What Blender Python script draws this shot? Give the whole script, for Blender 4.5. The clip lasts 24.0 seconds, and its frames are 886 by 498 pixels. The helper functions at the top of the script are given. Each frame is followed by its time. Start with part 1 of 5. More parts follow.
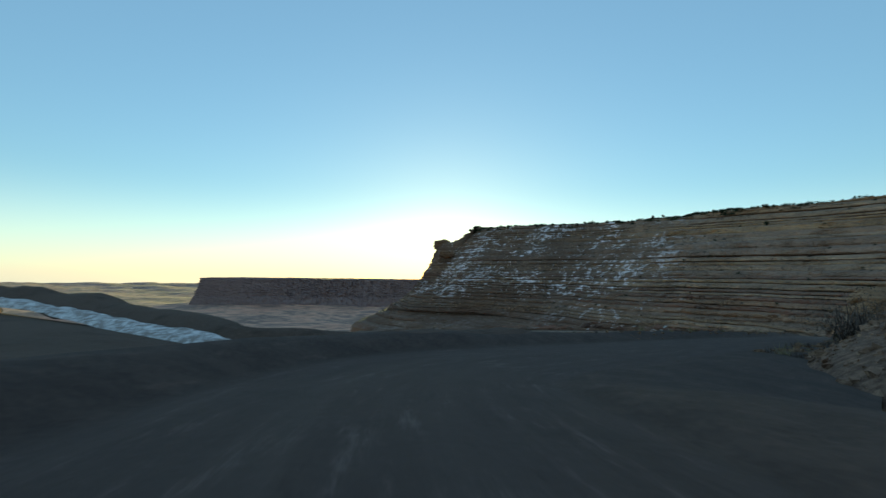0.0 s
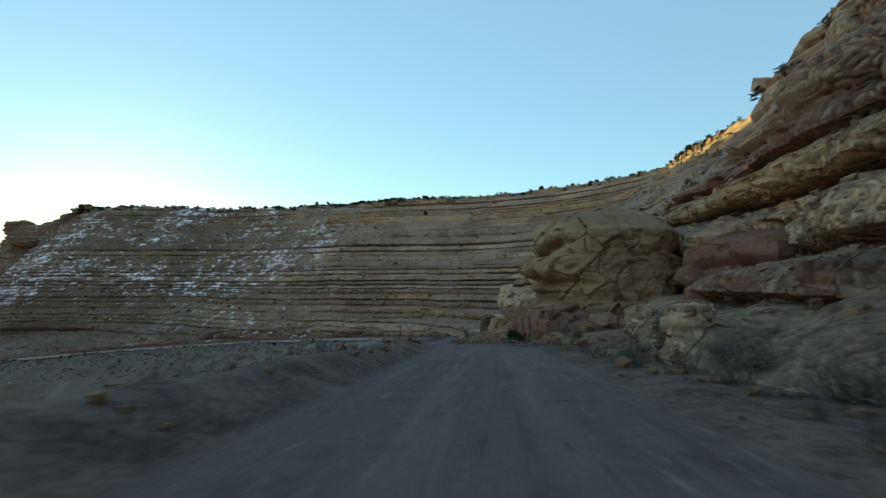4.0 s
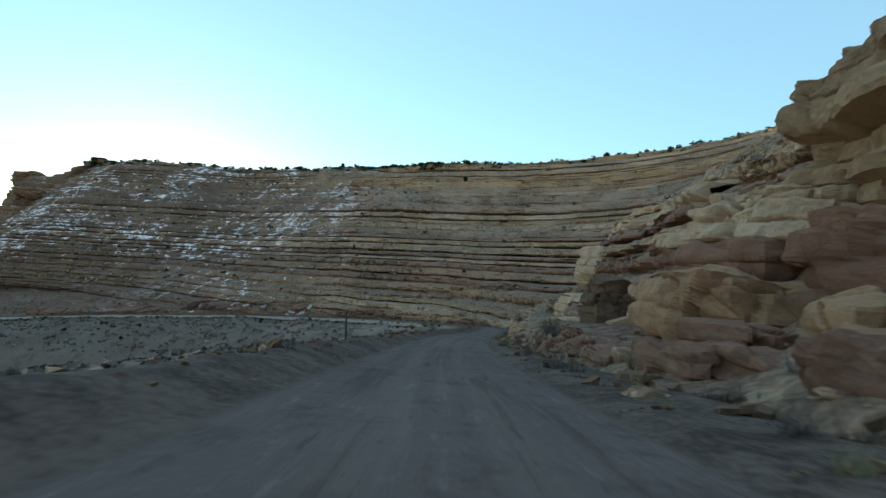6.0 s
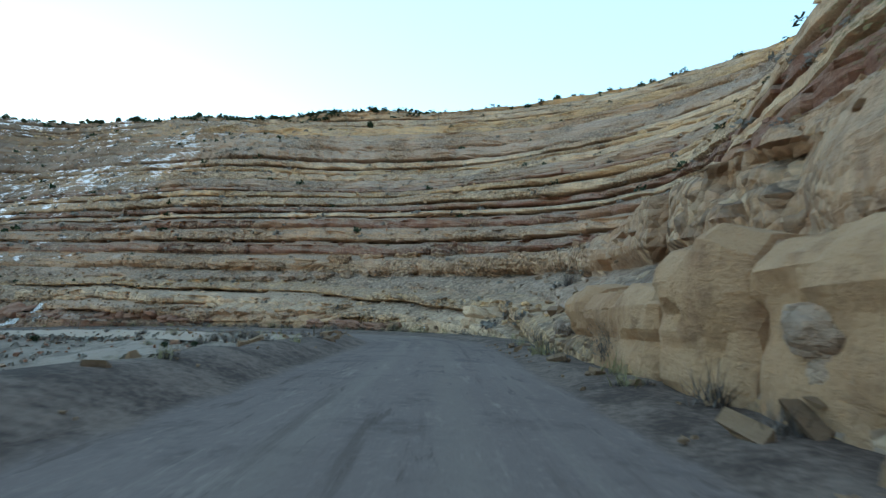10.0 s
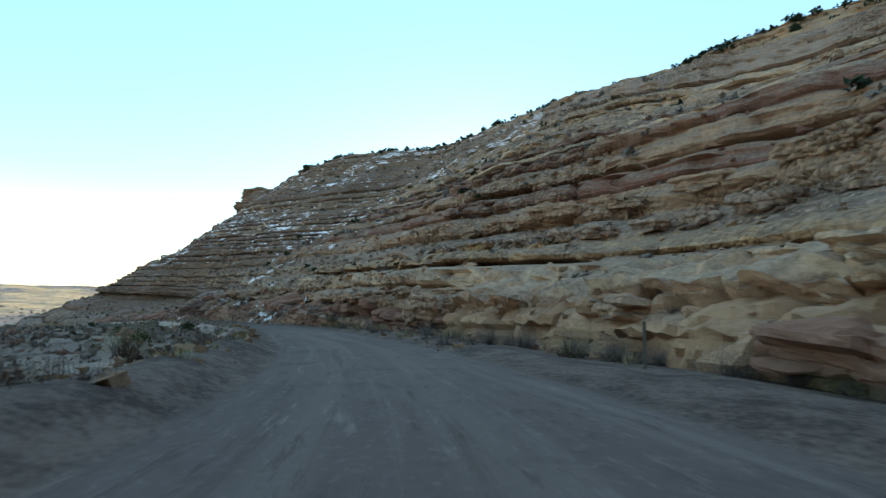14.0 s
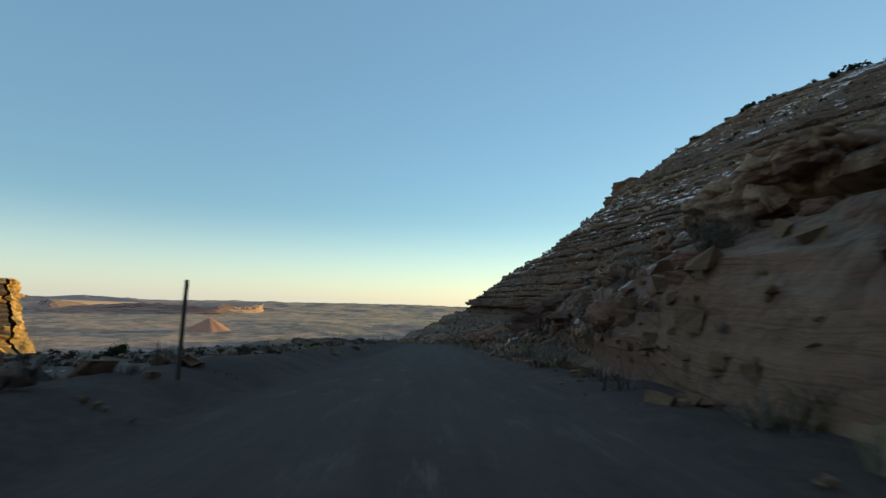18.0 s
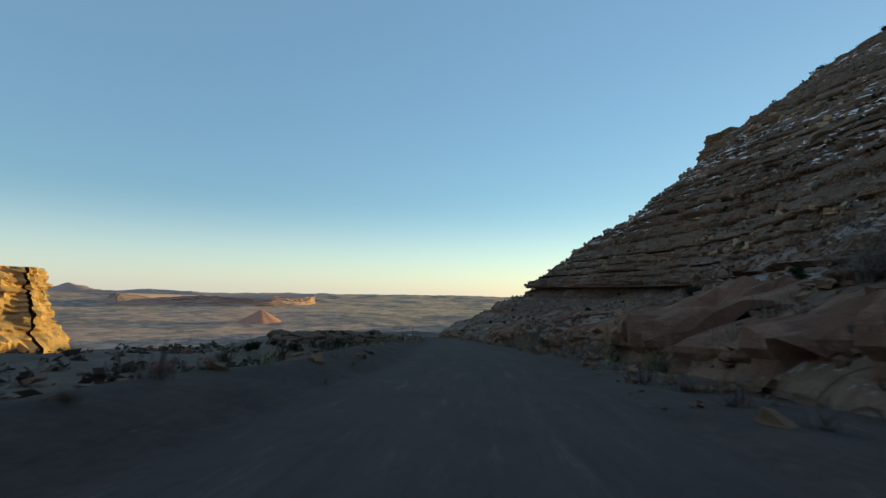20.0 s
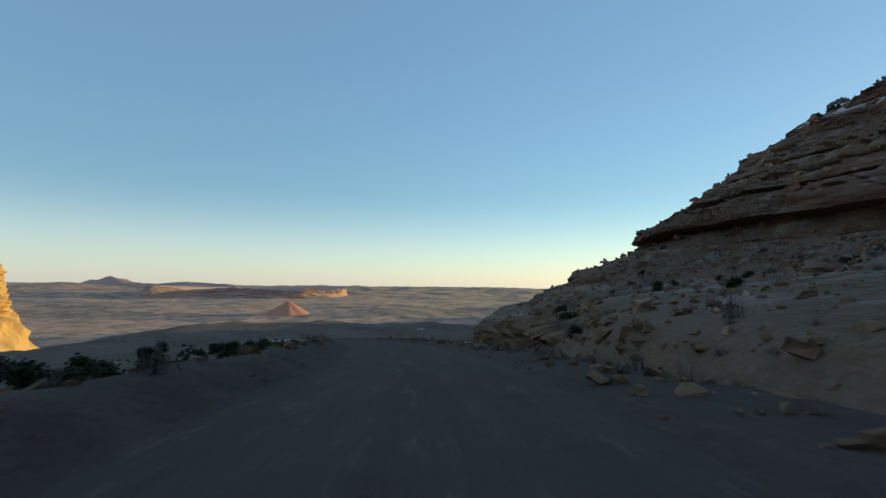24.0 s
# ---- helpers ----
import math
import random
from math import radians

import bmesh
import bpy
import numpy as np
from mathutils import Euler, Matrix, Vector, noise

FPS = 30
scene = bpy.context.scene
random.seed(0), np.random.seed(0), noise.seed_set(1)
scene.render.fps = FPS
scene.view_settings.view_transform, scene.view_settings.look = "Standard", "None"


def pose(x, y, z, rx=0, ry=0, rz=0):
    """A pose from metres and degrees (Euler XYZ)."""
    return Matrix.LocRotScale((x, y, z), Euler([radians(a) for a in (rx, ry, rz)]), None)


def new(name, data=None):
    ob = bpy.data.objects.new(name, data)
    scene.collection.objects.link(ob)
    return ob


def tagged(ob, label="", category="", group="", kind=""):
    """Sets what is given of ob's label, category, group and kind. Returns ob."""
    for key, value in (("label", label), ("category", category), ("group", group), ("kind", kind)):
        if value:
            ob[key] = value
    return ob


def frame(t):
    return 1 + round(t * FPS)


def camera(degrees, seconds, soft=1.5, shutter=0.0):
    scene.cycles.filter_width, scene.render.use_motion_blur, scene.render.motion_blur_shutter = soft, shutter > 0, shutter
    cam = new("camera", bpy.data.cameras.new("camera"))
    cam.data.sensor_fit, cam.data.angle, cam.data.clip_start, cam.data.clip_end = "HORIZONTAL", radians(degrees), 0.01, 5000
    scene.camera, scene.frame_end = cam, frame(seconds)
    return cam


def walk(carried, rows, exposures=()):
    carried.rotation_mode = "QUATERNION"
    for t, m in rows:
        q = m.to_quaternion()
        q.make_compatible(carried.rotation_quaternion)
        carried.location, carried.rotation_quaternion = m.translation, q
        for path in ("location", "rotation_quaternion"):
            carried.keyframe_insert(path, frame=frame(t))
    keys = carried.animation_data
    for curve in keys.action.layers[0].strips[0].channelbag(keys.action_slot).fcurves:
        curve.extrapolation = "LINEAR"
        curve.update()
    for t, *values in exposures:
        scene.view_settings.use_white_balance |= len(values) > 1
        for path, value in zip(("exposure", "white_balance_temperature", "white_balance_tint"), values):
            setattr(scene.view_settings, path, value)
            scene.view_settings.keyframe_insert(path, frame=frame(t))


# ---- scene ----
# path begin
LENS = 84.05
PATH = [
    (0.0, -11.82, -144.64, 11.69, 93.25, -0.70, 32.58),
    (0.5, -18.77, -133.91, 10.58, 94.47, -3.00, 12.40),
    (1.0, -17.77, -121.11, 9.60, 94.91, -4.32, -1.58),
    (1.5, -15.58, -108.42, 8.69, 95.15, -4.22, -8.56),
    (2.0, -12.60, -95.74, 7.84, 95.46, -2.08, -6.86),
    (2.5, -10.05, -82.73, 6.88, 94.36, -0.55, -5.40),
    (4.5, -1.59, -15.90, 1.43, 94.03, -0.64, -1.00),
    (5.0, -0.12, -0.03, 0.00, 93.11, -1.71, -0.18),
    (5.5, -1.31, 15.75, -1.74, 92.78, -2.51, 1.18),
    (6.0, -1.52, 31.22, -3.61, 92.58, -3.19, 2.46),
    (6.5, -2.19, 46.22, -5.40, 92.73, -2.03, 1.81),
    (7.0, -2.43, 60.75, -7.02, 93.31, -1.36, 0.82),
    (7.5, -2.17, 74.68, -8.49, 93.36, -2.19, -1.18),
    (8.0, -1.48, 87.84, -9.86, 93.41, -3.02, -4.12),
    (8.5, -0.47, 100.20, -11.17, 92.81, -3.25, -6.87),
    (9.0, 1.28, 111.68, -12.35, 93.34, -3.59, -9.46),
    (9.5, 3.39, 122.40, -13.35, 93.44, -2.58, -8.57),
    (11.5, 7.09, 157.08, -16.31, 93.68, -2.37, 0.13),
    (12.0, 6.67, 165.61, -17.15, 93.12, -3.30, 3.60),
    (12.5, 5.74, 174.13, -18.03, 93.25, -1.54, 10.16),
    (13.0, 3.00, 182.64, -18.96, 93.64, -1.29, 18.47),
    (13.5, -0.84, 190.83, -19.85, 94.03, -1.99, 26.45),
    (14.0, -5.98, 198.69, -20.60, 94.65, -1.50, 35.60),
    (14.5, -12.70, 206.15, -21.32, 95.37, -0.81, 44.48),
    (15.0, -20.85, 213.27, -21.91, 95.65, -0.36, 51.46),
    (15.5, -30.22, 219.57, -22.52, 95.50, -3.61, 56.64),
    (16.0, -40.11, 225.77, -23.19, 95.72, -0.54, 63.36),
    (16.5, -50.84, 231.35, -23.93, 96.07, -2.18, 69.83),
    (17.0, -62.73, 235.85, -24.66, 95.92, -3.82, 71.63),
    (17.5, -75.16, 240.78, -25.45, 96.36, -3.44, 73.22),
    (18.0, -88.39, 244.32, -26.17, 96.09, -1.59, 76.59),
    (18.5, -102.04, 247.00, -26.97, 95.31, -0.36, 78.71),
    (20.5, -158.21, 258.99, -31.25, 94.79, -1.82, 83.18),
    (21.0, -172.08, 261.19, -32.35, 94.40, -2.39, 83.53),
    (21.5, -185.78, 262.64, -33.55, 94.48, -2.32, 82.77),
    (22.0, -198.76, 264.83, -34.77, 94.41, -1.05, 83.72),
    (22.5, -211.35, 266.37, -35.83, 94.59, 0.89, 84.77),
    (23.0, -223.49, 267.67, -36.87, 94.33, 1.20, 87.23),
    (23.5, -235.41, 268.74, -37.85, 94.13, 0.28, 87.03),
    (24.0, -247.40, 269.30, -38.86, 94.03, -0.79, 86.28),
]
# path end
cam = camera(LENS, 24.0, soft=1.4, shutter=0.12)
EXPOSURES = [(0.0, 0.12, 6200, 9), (2.0, 0.4, 6850, 11), (5.0, 0.8, 6800, 10), (8.0, 1.4, 6750, 11), (11.5, 2.0, 6500, 11), (13.0, 1.9, 6400, 11), (14.0, 1.4, 6400, 10),
             (15.0, 0.75, 6700, 10), (17.0, 0.12, 6500, 12), (24.0, 0.02, 6250, 17)]
walk(cam, [(t, pose(x, y, z, a, b, c)) for t, x, y, z, a, b, c in PATH], EXPOSURES)

# ---- light ----
SUN_AZ, SUN_EL = -32.0, 4.0
world = bpy.data.worlds.new("sky")
scene.world = world
world.use_nodes = True
wn, wl = world.node_tree.nodes, world.node_tree.links
sky = wn.new("ShaderNodeTexSky")
sky.sky_type, sky.sun_disc = "NISHITA", False
sky.sun_elevation, sky.sun_rotation = radians(SUN_EL), radians(SUN_AZ)
sky.air_density, sky.dust_density, sky.ozone_density = 1.0, 0.15, 2.0
tint = wn.new("ShaderNodeMix")
tint.data_type, tint.blend_type = "RGBA", "MULTIPLY"
tint.inputs["Factor"].default_value, tint.inputs[7].default_value = 1.0, (0.77, 0.99, 0.97, 1.0)
wl.new(sky.outputs["Color"], tint.inputs[6])
haze = wn.new("ShaderNodeMix")
haze.data_type, haze.blend_type = "RGBA", "ADD"
haze.inputs["Factor"].default_value, haze.inputs[7].default_value = 1.0, (0.80, 1.42, 2.0, 1.0)
wl.new(tint.outputs[2], haze.inputs[6])
wn["Background"].inputs["Strength"].default_value = 0.15
# pale haze low over the horizon
tc, tz = wn.new("ShaderNodeTexCoord"), wn.new("ShaderNodeSeparateXYZ")
wl.new(tc.outputs["Generated"], tz.inputs[0])
low = wn.new("ShaderNodeMapRange")
low.interpolation_type = "SMOOTHERSTEP"
for key, val in (("From Min", 0.0), ("From Max", 0.2), ("To Min", 1.0), ("To Max", 0.0)):
    low.inputs[key].default_value = val
wl.new(tz.outputs[2], low.inputs["Value"])
veil = wn.new("ShaderNodeMix")
veil.data_type, veil.blend_type = "RGBA", "ADD"
veil.inputs[7].default_value = (1.6, 1.36, 0.96, 1.0)
wl.new(low.outputs[0], veil.inputs["Factor"])
wl.new(haze.outputs[2], veil.inputs[6])
wl.new(veil.outputs[2], wn["Background"].inputs["Color"])
sun_data = bpy.data.lights.new("sun", "SUN")
sun_data.energy, sun_data.angle, sun_data.color = 5.0, radians(0.6), (1.0, 0.92, 0.27)
sun = new("sun", sun_data)
sun_dir = Vector((math.sin(radians(SUN_AZ)) * math.cos(radians(SUN_EL)),
                  math.cos(radians(SUN_AZ)) * math.cos(radians(SUN_EL)), math.sin(radians(SUN_EL))))
sun.rotation_euler = (-sun_dir).to_track_quat("-Z", "Y").to_euler()


# ---- node helpers ----
def material(name):
    m = bpy.data.materials.new(name)
    m.use_nodes = True
    return m, m.node_tree.nodes, m.node_tree.links, m.node_tree.nodes["Principled BSDF"]


def put(links, value, socket):
    if isinstance(value, bpy.types.NodeSocket):
        links.new(value, socket)
    else:
        socket.default_value = value


def noise_tex(nodes, links, vec, scale, detail=6.0, rough=0.6):
    n = nodes.new("ShaderNodeTexNoise")
    n.inputs["Scale"].default_value, n.inputs["Detail"].default_value = scale, detail
    n.inputs["Roughness"].default_value = rough
    links.new(vec, n.inputs["Vector"])
    return n.outputs["Fac"]


def calc(nodes, links, op, a, b=0.0, c=0.0):
    n = nodes.new("ShaderNodeMath")
    n.operation = op
    for s, v in zip(n.inputs, (a, b, c)):
        put(links, v, s)
    return n.outputs[0]


def span(nodes, links, v, lo, hi, a=0.0, b=1.0):
    n = nodes.new("ShaderNodeMapRange")
    n.interpolation_type = "SMOOTHSTEP"
    for key, val in (("From Min", lo), ("From Max", hi), ("To Min", a), ("To Max", b)):
        put(links, val, n.inputs[key])
    put(links, v, n.inputs["Value"])
    return n.outputs[0]


def blend(nodes, links, fac, a, b, how="MIX"):
    n = nodes.new("ShaderNodeMix")
    n.data_type, n.blend_type = "RGBA", how
    put(links, fac, n.inputs["Factor"])
    for s, v in ((n.inputs[6], a), (n.inputs[7], b)):
        put(links, v if isinstance(v, bpy.types.NodeSocket) else (*v, 1.0), s)
    return n.outputs[2]


def ramp(nodes, links, fac, stops, how="LINEAR"):
    n = nodes.new("ShaderNodeValToRGB")
    n.color_ramp.interpolation = how
    e = n.color_ramp.elements
    while len(e) < len(stops):
        e.new(0.5)
    for el, (p, c) in zip(e, stops):
        el.position, el.color = p, (*c, 1.0)
    put(links, fac, n.inputs["Fac"])
    return n.outputs["Color"]


def bump(nodes, links, height, strength, dist, bsdf):
    n = nodes.new("ShaderNodeBump")
    n.inputs["Strength"].default_value, n.inputs["Distance"].default_value = strength, dist
    links.new(height, n.inputs["Height"])
    links.new(n.outputs["Normal"], bsdf.inputs["Normal"])


def paint(nodes, links, col, bsdf):
    """Base colour of all rock and soil, with a rosy cast countering the cyan skylight."""
    links.new(blend(nodes, links, 1.0, col, (1.09, 0.955, 0.925), "MULTIPLY"), bsdf.inputs["Base Color"])


def geo(nodes, links):
    g = nodes.new("ShaderNodeNewGeometry")
    p = nodes.new("ShaderNodeSeparateXYZ")
    links.new(g.outputs["Position"], p.inputs[0])
    q = nodes.new("ShaderNodeSeparateXYZ")
    links.new(g.outputs["Normal"], q.inputs[0])
    return g.outputs["Position"], p.outputs, q.outputs


# beds of the cliff from below: foot, top, how hard, colour
PALETTE = {"c": (0.62, 0.44, 0.275), "t": (0.46, 0.295, 0.18), "r": (0.235, 0.115, 0.077), "o": (0.57, 0.37, 0.19), "g": (0.43, 0.315, 0.23)}
BED_TABLE = [(-70, -50, 0.3, "t"), (-50, -44, 0.8, "g"), (-44, -38, 0.5, "t"), (-38, -33, 0.8, "r"), (-33, -31.6, 0.35, "t"), (-31.6, -27.8, 0.6, "r"), (-27.8, -23.4, 0.9, "r"), (-23.4, -20.9, 0.9, "t"),
             (-20.9, -18.2, 0.9, "c"), (-18.2, -16, 0.8, "o"), (-16, -13.6, 0.3, "g"), (-13.6, -9.6, 1.0, "t"), (-9.6, -6.4, 0.95, "r"), (-6.4, -2.6, 0.8, "t"), (-2.6, 0.4, 0.8, "r"), (0.4, 2.4, 0.85, "c"),
             (2.4, 5.0, 0.9, "r"), (5.0, 9.4, 0.9, "c"), (9.4, 12.6, 0.95, "o"), (12.6, 15.0, 0.8, "r")]
_r = random.Random(8)
_z = 15.0
while _z < 150:
    _t = _r.choice([3.0, 4.4, 5.6, 7.5])
    # above 80 m only pale beds: the rim's sunlight put into the colour
    BED_TABLE.append((_z, _z + _t, _r.uniform(0.6, 1.0), "o" if 60 < _z < 68 else _r.choice("cctcotgto" if _z < 80 else "cco")))
    _z += _t
CREAM, RED, GREY = (0.60, 0.45, 0.29), (0.27, 0.13, 0.08), (0.34, 0.25, 0.18)


def rock_material(name, snow=0.0, talus=True, sun_gold=0.0, strata=False):
    m, n, l, b = material(name)
    pos, p, nor = geo(n, l)
    big = noise_tex(n, l, pos, 0.02, 4)
    mid = noise_tex(n, l, pos, 0.25, 8, 0.65)
    fine = noise_tex(n, l, pos, 2.5, 6, 0.7)
    # beds follow height, warped a little
    if strata:
        # the mesh holds bed height, painted undercut shade and a number for each block
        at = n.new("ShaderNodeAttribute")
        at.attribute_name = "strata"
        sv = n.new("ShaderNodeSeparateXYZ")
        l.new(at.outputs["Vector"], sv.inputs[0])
        z = calc(n, l, "ADD", sv.outputs[0], calc(n, l, "MULTIPLY", calc(n, l, "SUBTRACT", mid, 0.5), 0.9))
    else:
        z = calc(n, l, "ADD", p[2], calc(n, l, "MULTIPLY", calc(n, l, "SUBTRACT", big, 0.5), 5.0))
        z = calc(n, l, "ADD", z, calc(n, l, "MULTIPLY", calc(n, l, "SUBTRACT", mid, 0.5), 2.4))
    cz = n.new("ShaderNodeCombineXYZ")
    l.new(z, cz.inputs[2])
    thin = noise_tex(n, l, cz.outputs[0], 1.6, 4, 0.7)
    low = [(max(0.0, (z0 + 62.0) / 90.0), PALETTE[c]) for z0, z1, h, c in BED_TABLE if z0 < 28]
    top = [(max(0.0, (z0 - 28.0) / 100.0), PALETTE[c]) for z0, z1, h, c in BED_TABLE if 25 < z0 < 126]
    low = ramp(n, l, calc(n, l, "DIVIDE", calc(n, l, "ADD", z, 62.0), 90.0), low[-31:], "CONSTANT")
    top = ramp(n, l, calc(n, l, "DIVIDE", calc(n, l, "SUBTRACT", z, 28.0), 100.0), top[:31], "CONSTANT")
    col = blend(n, l, calc(n, l, "GREATER_THAN", z, 28.0), low, top)
    col = blend(n, l, span(n, l, thin, 0.54, 0.62, 0.0, 0.55), col, (0.17, 0.105, 0.07))
    col = blend(n, l, span(n, l, thin, 0.42, 0.30, 0.0, 0.5), col, CREAM)
    col = blend(n, l, span(n, l, mid, 0.42, 0.7, 0.0, 0.4), col, GREY)
    if strata:
        col = blend(n, l, span(n, l, sv.outputs[2], 0.1, 0.9, 0.0, 0.5), col, (0.40, 0.25, 0.15))
        # darkens each bed's foot with the shade of its undercut
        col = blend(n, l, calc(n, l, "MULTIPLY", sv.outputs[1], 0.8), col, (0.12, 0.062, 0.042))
    if talus:
        flat = calc(n, l, "MULTIPLY", span(n, l, nor[2], 0.45, 0.8), span(n, l, mid, 0.3, 0.6, 0.5, 1.0))
        soil = blend(n, l, span(n, l, fine, 0.35, 0.65), (0.17, 0.12, 0.085), (0.33, 0.245, 0.175))
        col = blend(n, l, calc(n, l, "MULTIPLY", flat, 0.75), col, soil)
    col = blend(n, l, span(n, l, fine, 0.3, 0.75, 0.75, 1.15), (0, 0, 0), col, "MIX")
    vor = n.new("ShaderNodeTexVoronoi")
    vor.feature = "DISTANCE_TO_EDGE"
    vor.inputs["Scale"].default_value = 1.0
    sc = n.new("ShaderNodeMapping")
    sc.inputs["Scale"].default_value = (0.22, 0.22, 0.5)
    warp = n.new("ShaderNodeVectorMath")
    warp.operation = "MULTIPLY_ADD"
    nz = n.new("ShaderNodeTexNoise")
    nz.inputs["Scale"].default_value = 0.35
    l.new(pos, nz.inputs["Vector"])
    l.new(nz.outputs["Color"], warp.inputs[0])
    warp.inputs[1].default_value = (3.0, 3.0, 2.0)
    l.new(pos, warp.inputs[2])
    l.new(warp.outputs[0], sc.inputs["Vector"])
    l.new(sc.outputs[0], vor.inputs["Vector"])
    crack = span(n, l, calc(n, l, "ADD", vor.outputs["Distance"], span(n, l, big, 0.42, 0.6, 0.05, 0.0)), 0.0, 0.014)
    col = blend(n, l, calc(n, l, "MULTIPLY", calc(n, l, "SUBTRACT", 1.0, crack), 0.5), col, (0.06, 0.042, 0.03))
    stain = noise_tex(n, l, pos, 0.6, 5, 0.6)
    col = blend(n, l, span(n, l, stain, 0.55, 0.72, 0.0, 0.45), col, RED)
    rubble = n.new("ShaderNodeTexVoronoi")
    rubble.inputs["Scale"].default_value = 2.1
    l.new(warp.outputs[0], rubble.inputs["Vector"])
    tone = n.new("ShaderNodeSeparateColor")
    l.new(rubble.outputs["Color"], tone.inputs[0])
    where = span(n, l, noise_tex(n, l, pos, 0.045, 4, 0.6), 0.40, 0.58)
    col = blend(n, l, calc(n, l, "MULTIPLY", where, span(n, l, tone.outputs[0], 0.25, 0.75, 0.5, 0.0)), col, (0.085, 0.056, 0.04))
    col = blend(n, l, calc(n, l, "MULTIPLY", where, span(n, l, tone.outputs[1], 0.7, 0.9, 0.0, 0.35)), col, CREAM)
    rough = 0.92
    if strata:
        # red-brown earth on the first talus slope
        wash = calc(n, l, "MULTIPLY", span(n, l, p[1], -10.0, -30.0), calc(n, l, "MULTIPLY", span(n, l, p[2], 30.0, 20.0), span(n, l, nor[2], 0.35, 0.6)))
        col = blend(n, l, calc(n, l, "MULTIPLY", wash, 0.85), col, blend(n, l, span(n, l, fine, 0.4, 0.65), (0.085, 0.053, 0.039), (0.20, 0.135, 0.096)))
        # the outer headland's dimmer look is put into the rock's colour
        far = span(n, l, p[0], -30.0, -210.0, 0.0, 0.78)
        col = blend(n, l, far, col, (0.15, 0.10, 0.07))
    if snow:
        edge = calc(n, l, "ADD", p[0], calc(n, l, "MULTIPLY", calc(n, l, "SUBTRACT", noise_tex(n, l, pos, 0.03, 4), 0.5), 160.0))
        far = span(n, l, edge, -30.0, -140.0)
        lim = calc(n, l, "MAXIMUM", span(n, l, p[0], -190.0, -110.0, 0.1, 1.0), span(n, l, p[2], -16.0, -6.0))
        patch = noise_tex(n, l, pos, 0.16, 7, 0.72)
        patch = calc(n, l, "ADD", patch, calc(n, l, "MULTIPLY", noise_tex(n, l, pos, 0.018, 2), 0.5))
        s = calc(n, l, "MULTIPLY", span(n, l, nor[2], 0.50, 0.75), span(n, l, patch, 0.81, 0.85))
        s = calc(n, l, "MULTIPLY", calc(n, l, "MULTIPLY", s, far), calc(n, l, "MULTIPLY", lim, snow))
        col = blend(n, l, s, col, (0.88, 0.84, 0.83))
    # low sun on the rock, mixed into its colour as gold
    if sun_gold:
        col = blend(n, l, sun_gold, col, (0.62, 0.37, 0.13))
    paint(n, l, col, b)
    b.inputs["Roughness"].default_value = rough
    b.inputs["Specular IOR Level"].default_value = 0.2
    h = calc(n, l, "ADD", calc(n, l, "MULTIPLY", mid, 1.0), calc(n, l, "MULTIPLY", fine, 0.25))
    h = calc(n, l, "ADD", h, calc(n, l, "MULTIPLY", thin, 0.5))
    h = calc(n, l, "ADD", h, calc(n, l, "MULTIPLY", crack, 0.3))
    h = calc(n, l, "SUBTRACT", h, calc(n, l, "MULTIPLY", calc(n, l, "MULTIPLY", where, rubble.outputs["Distance"]), 0.9))
    bump(n, l, h, 0.9, 0.7, b)
    return m


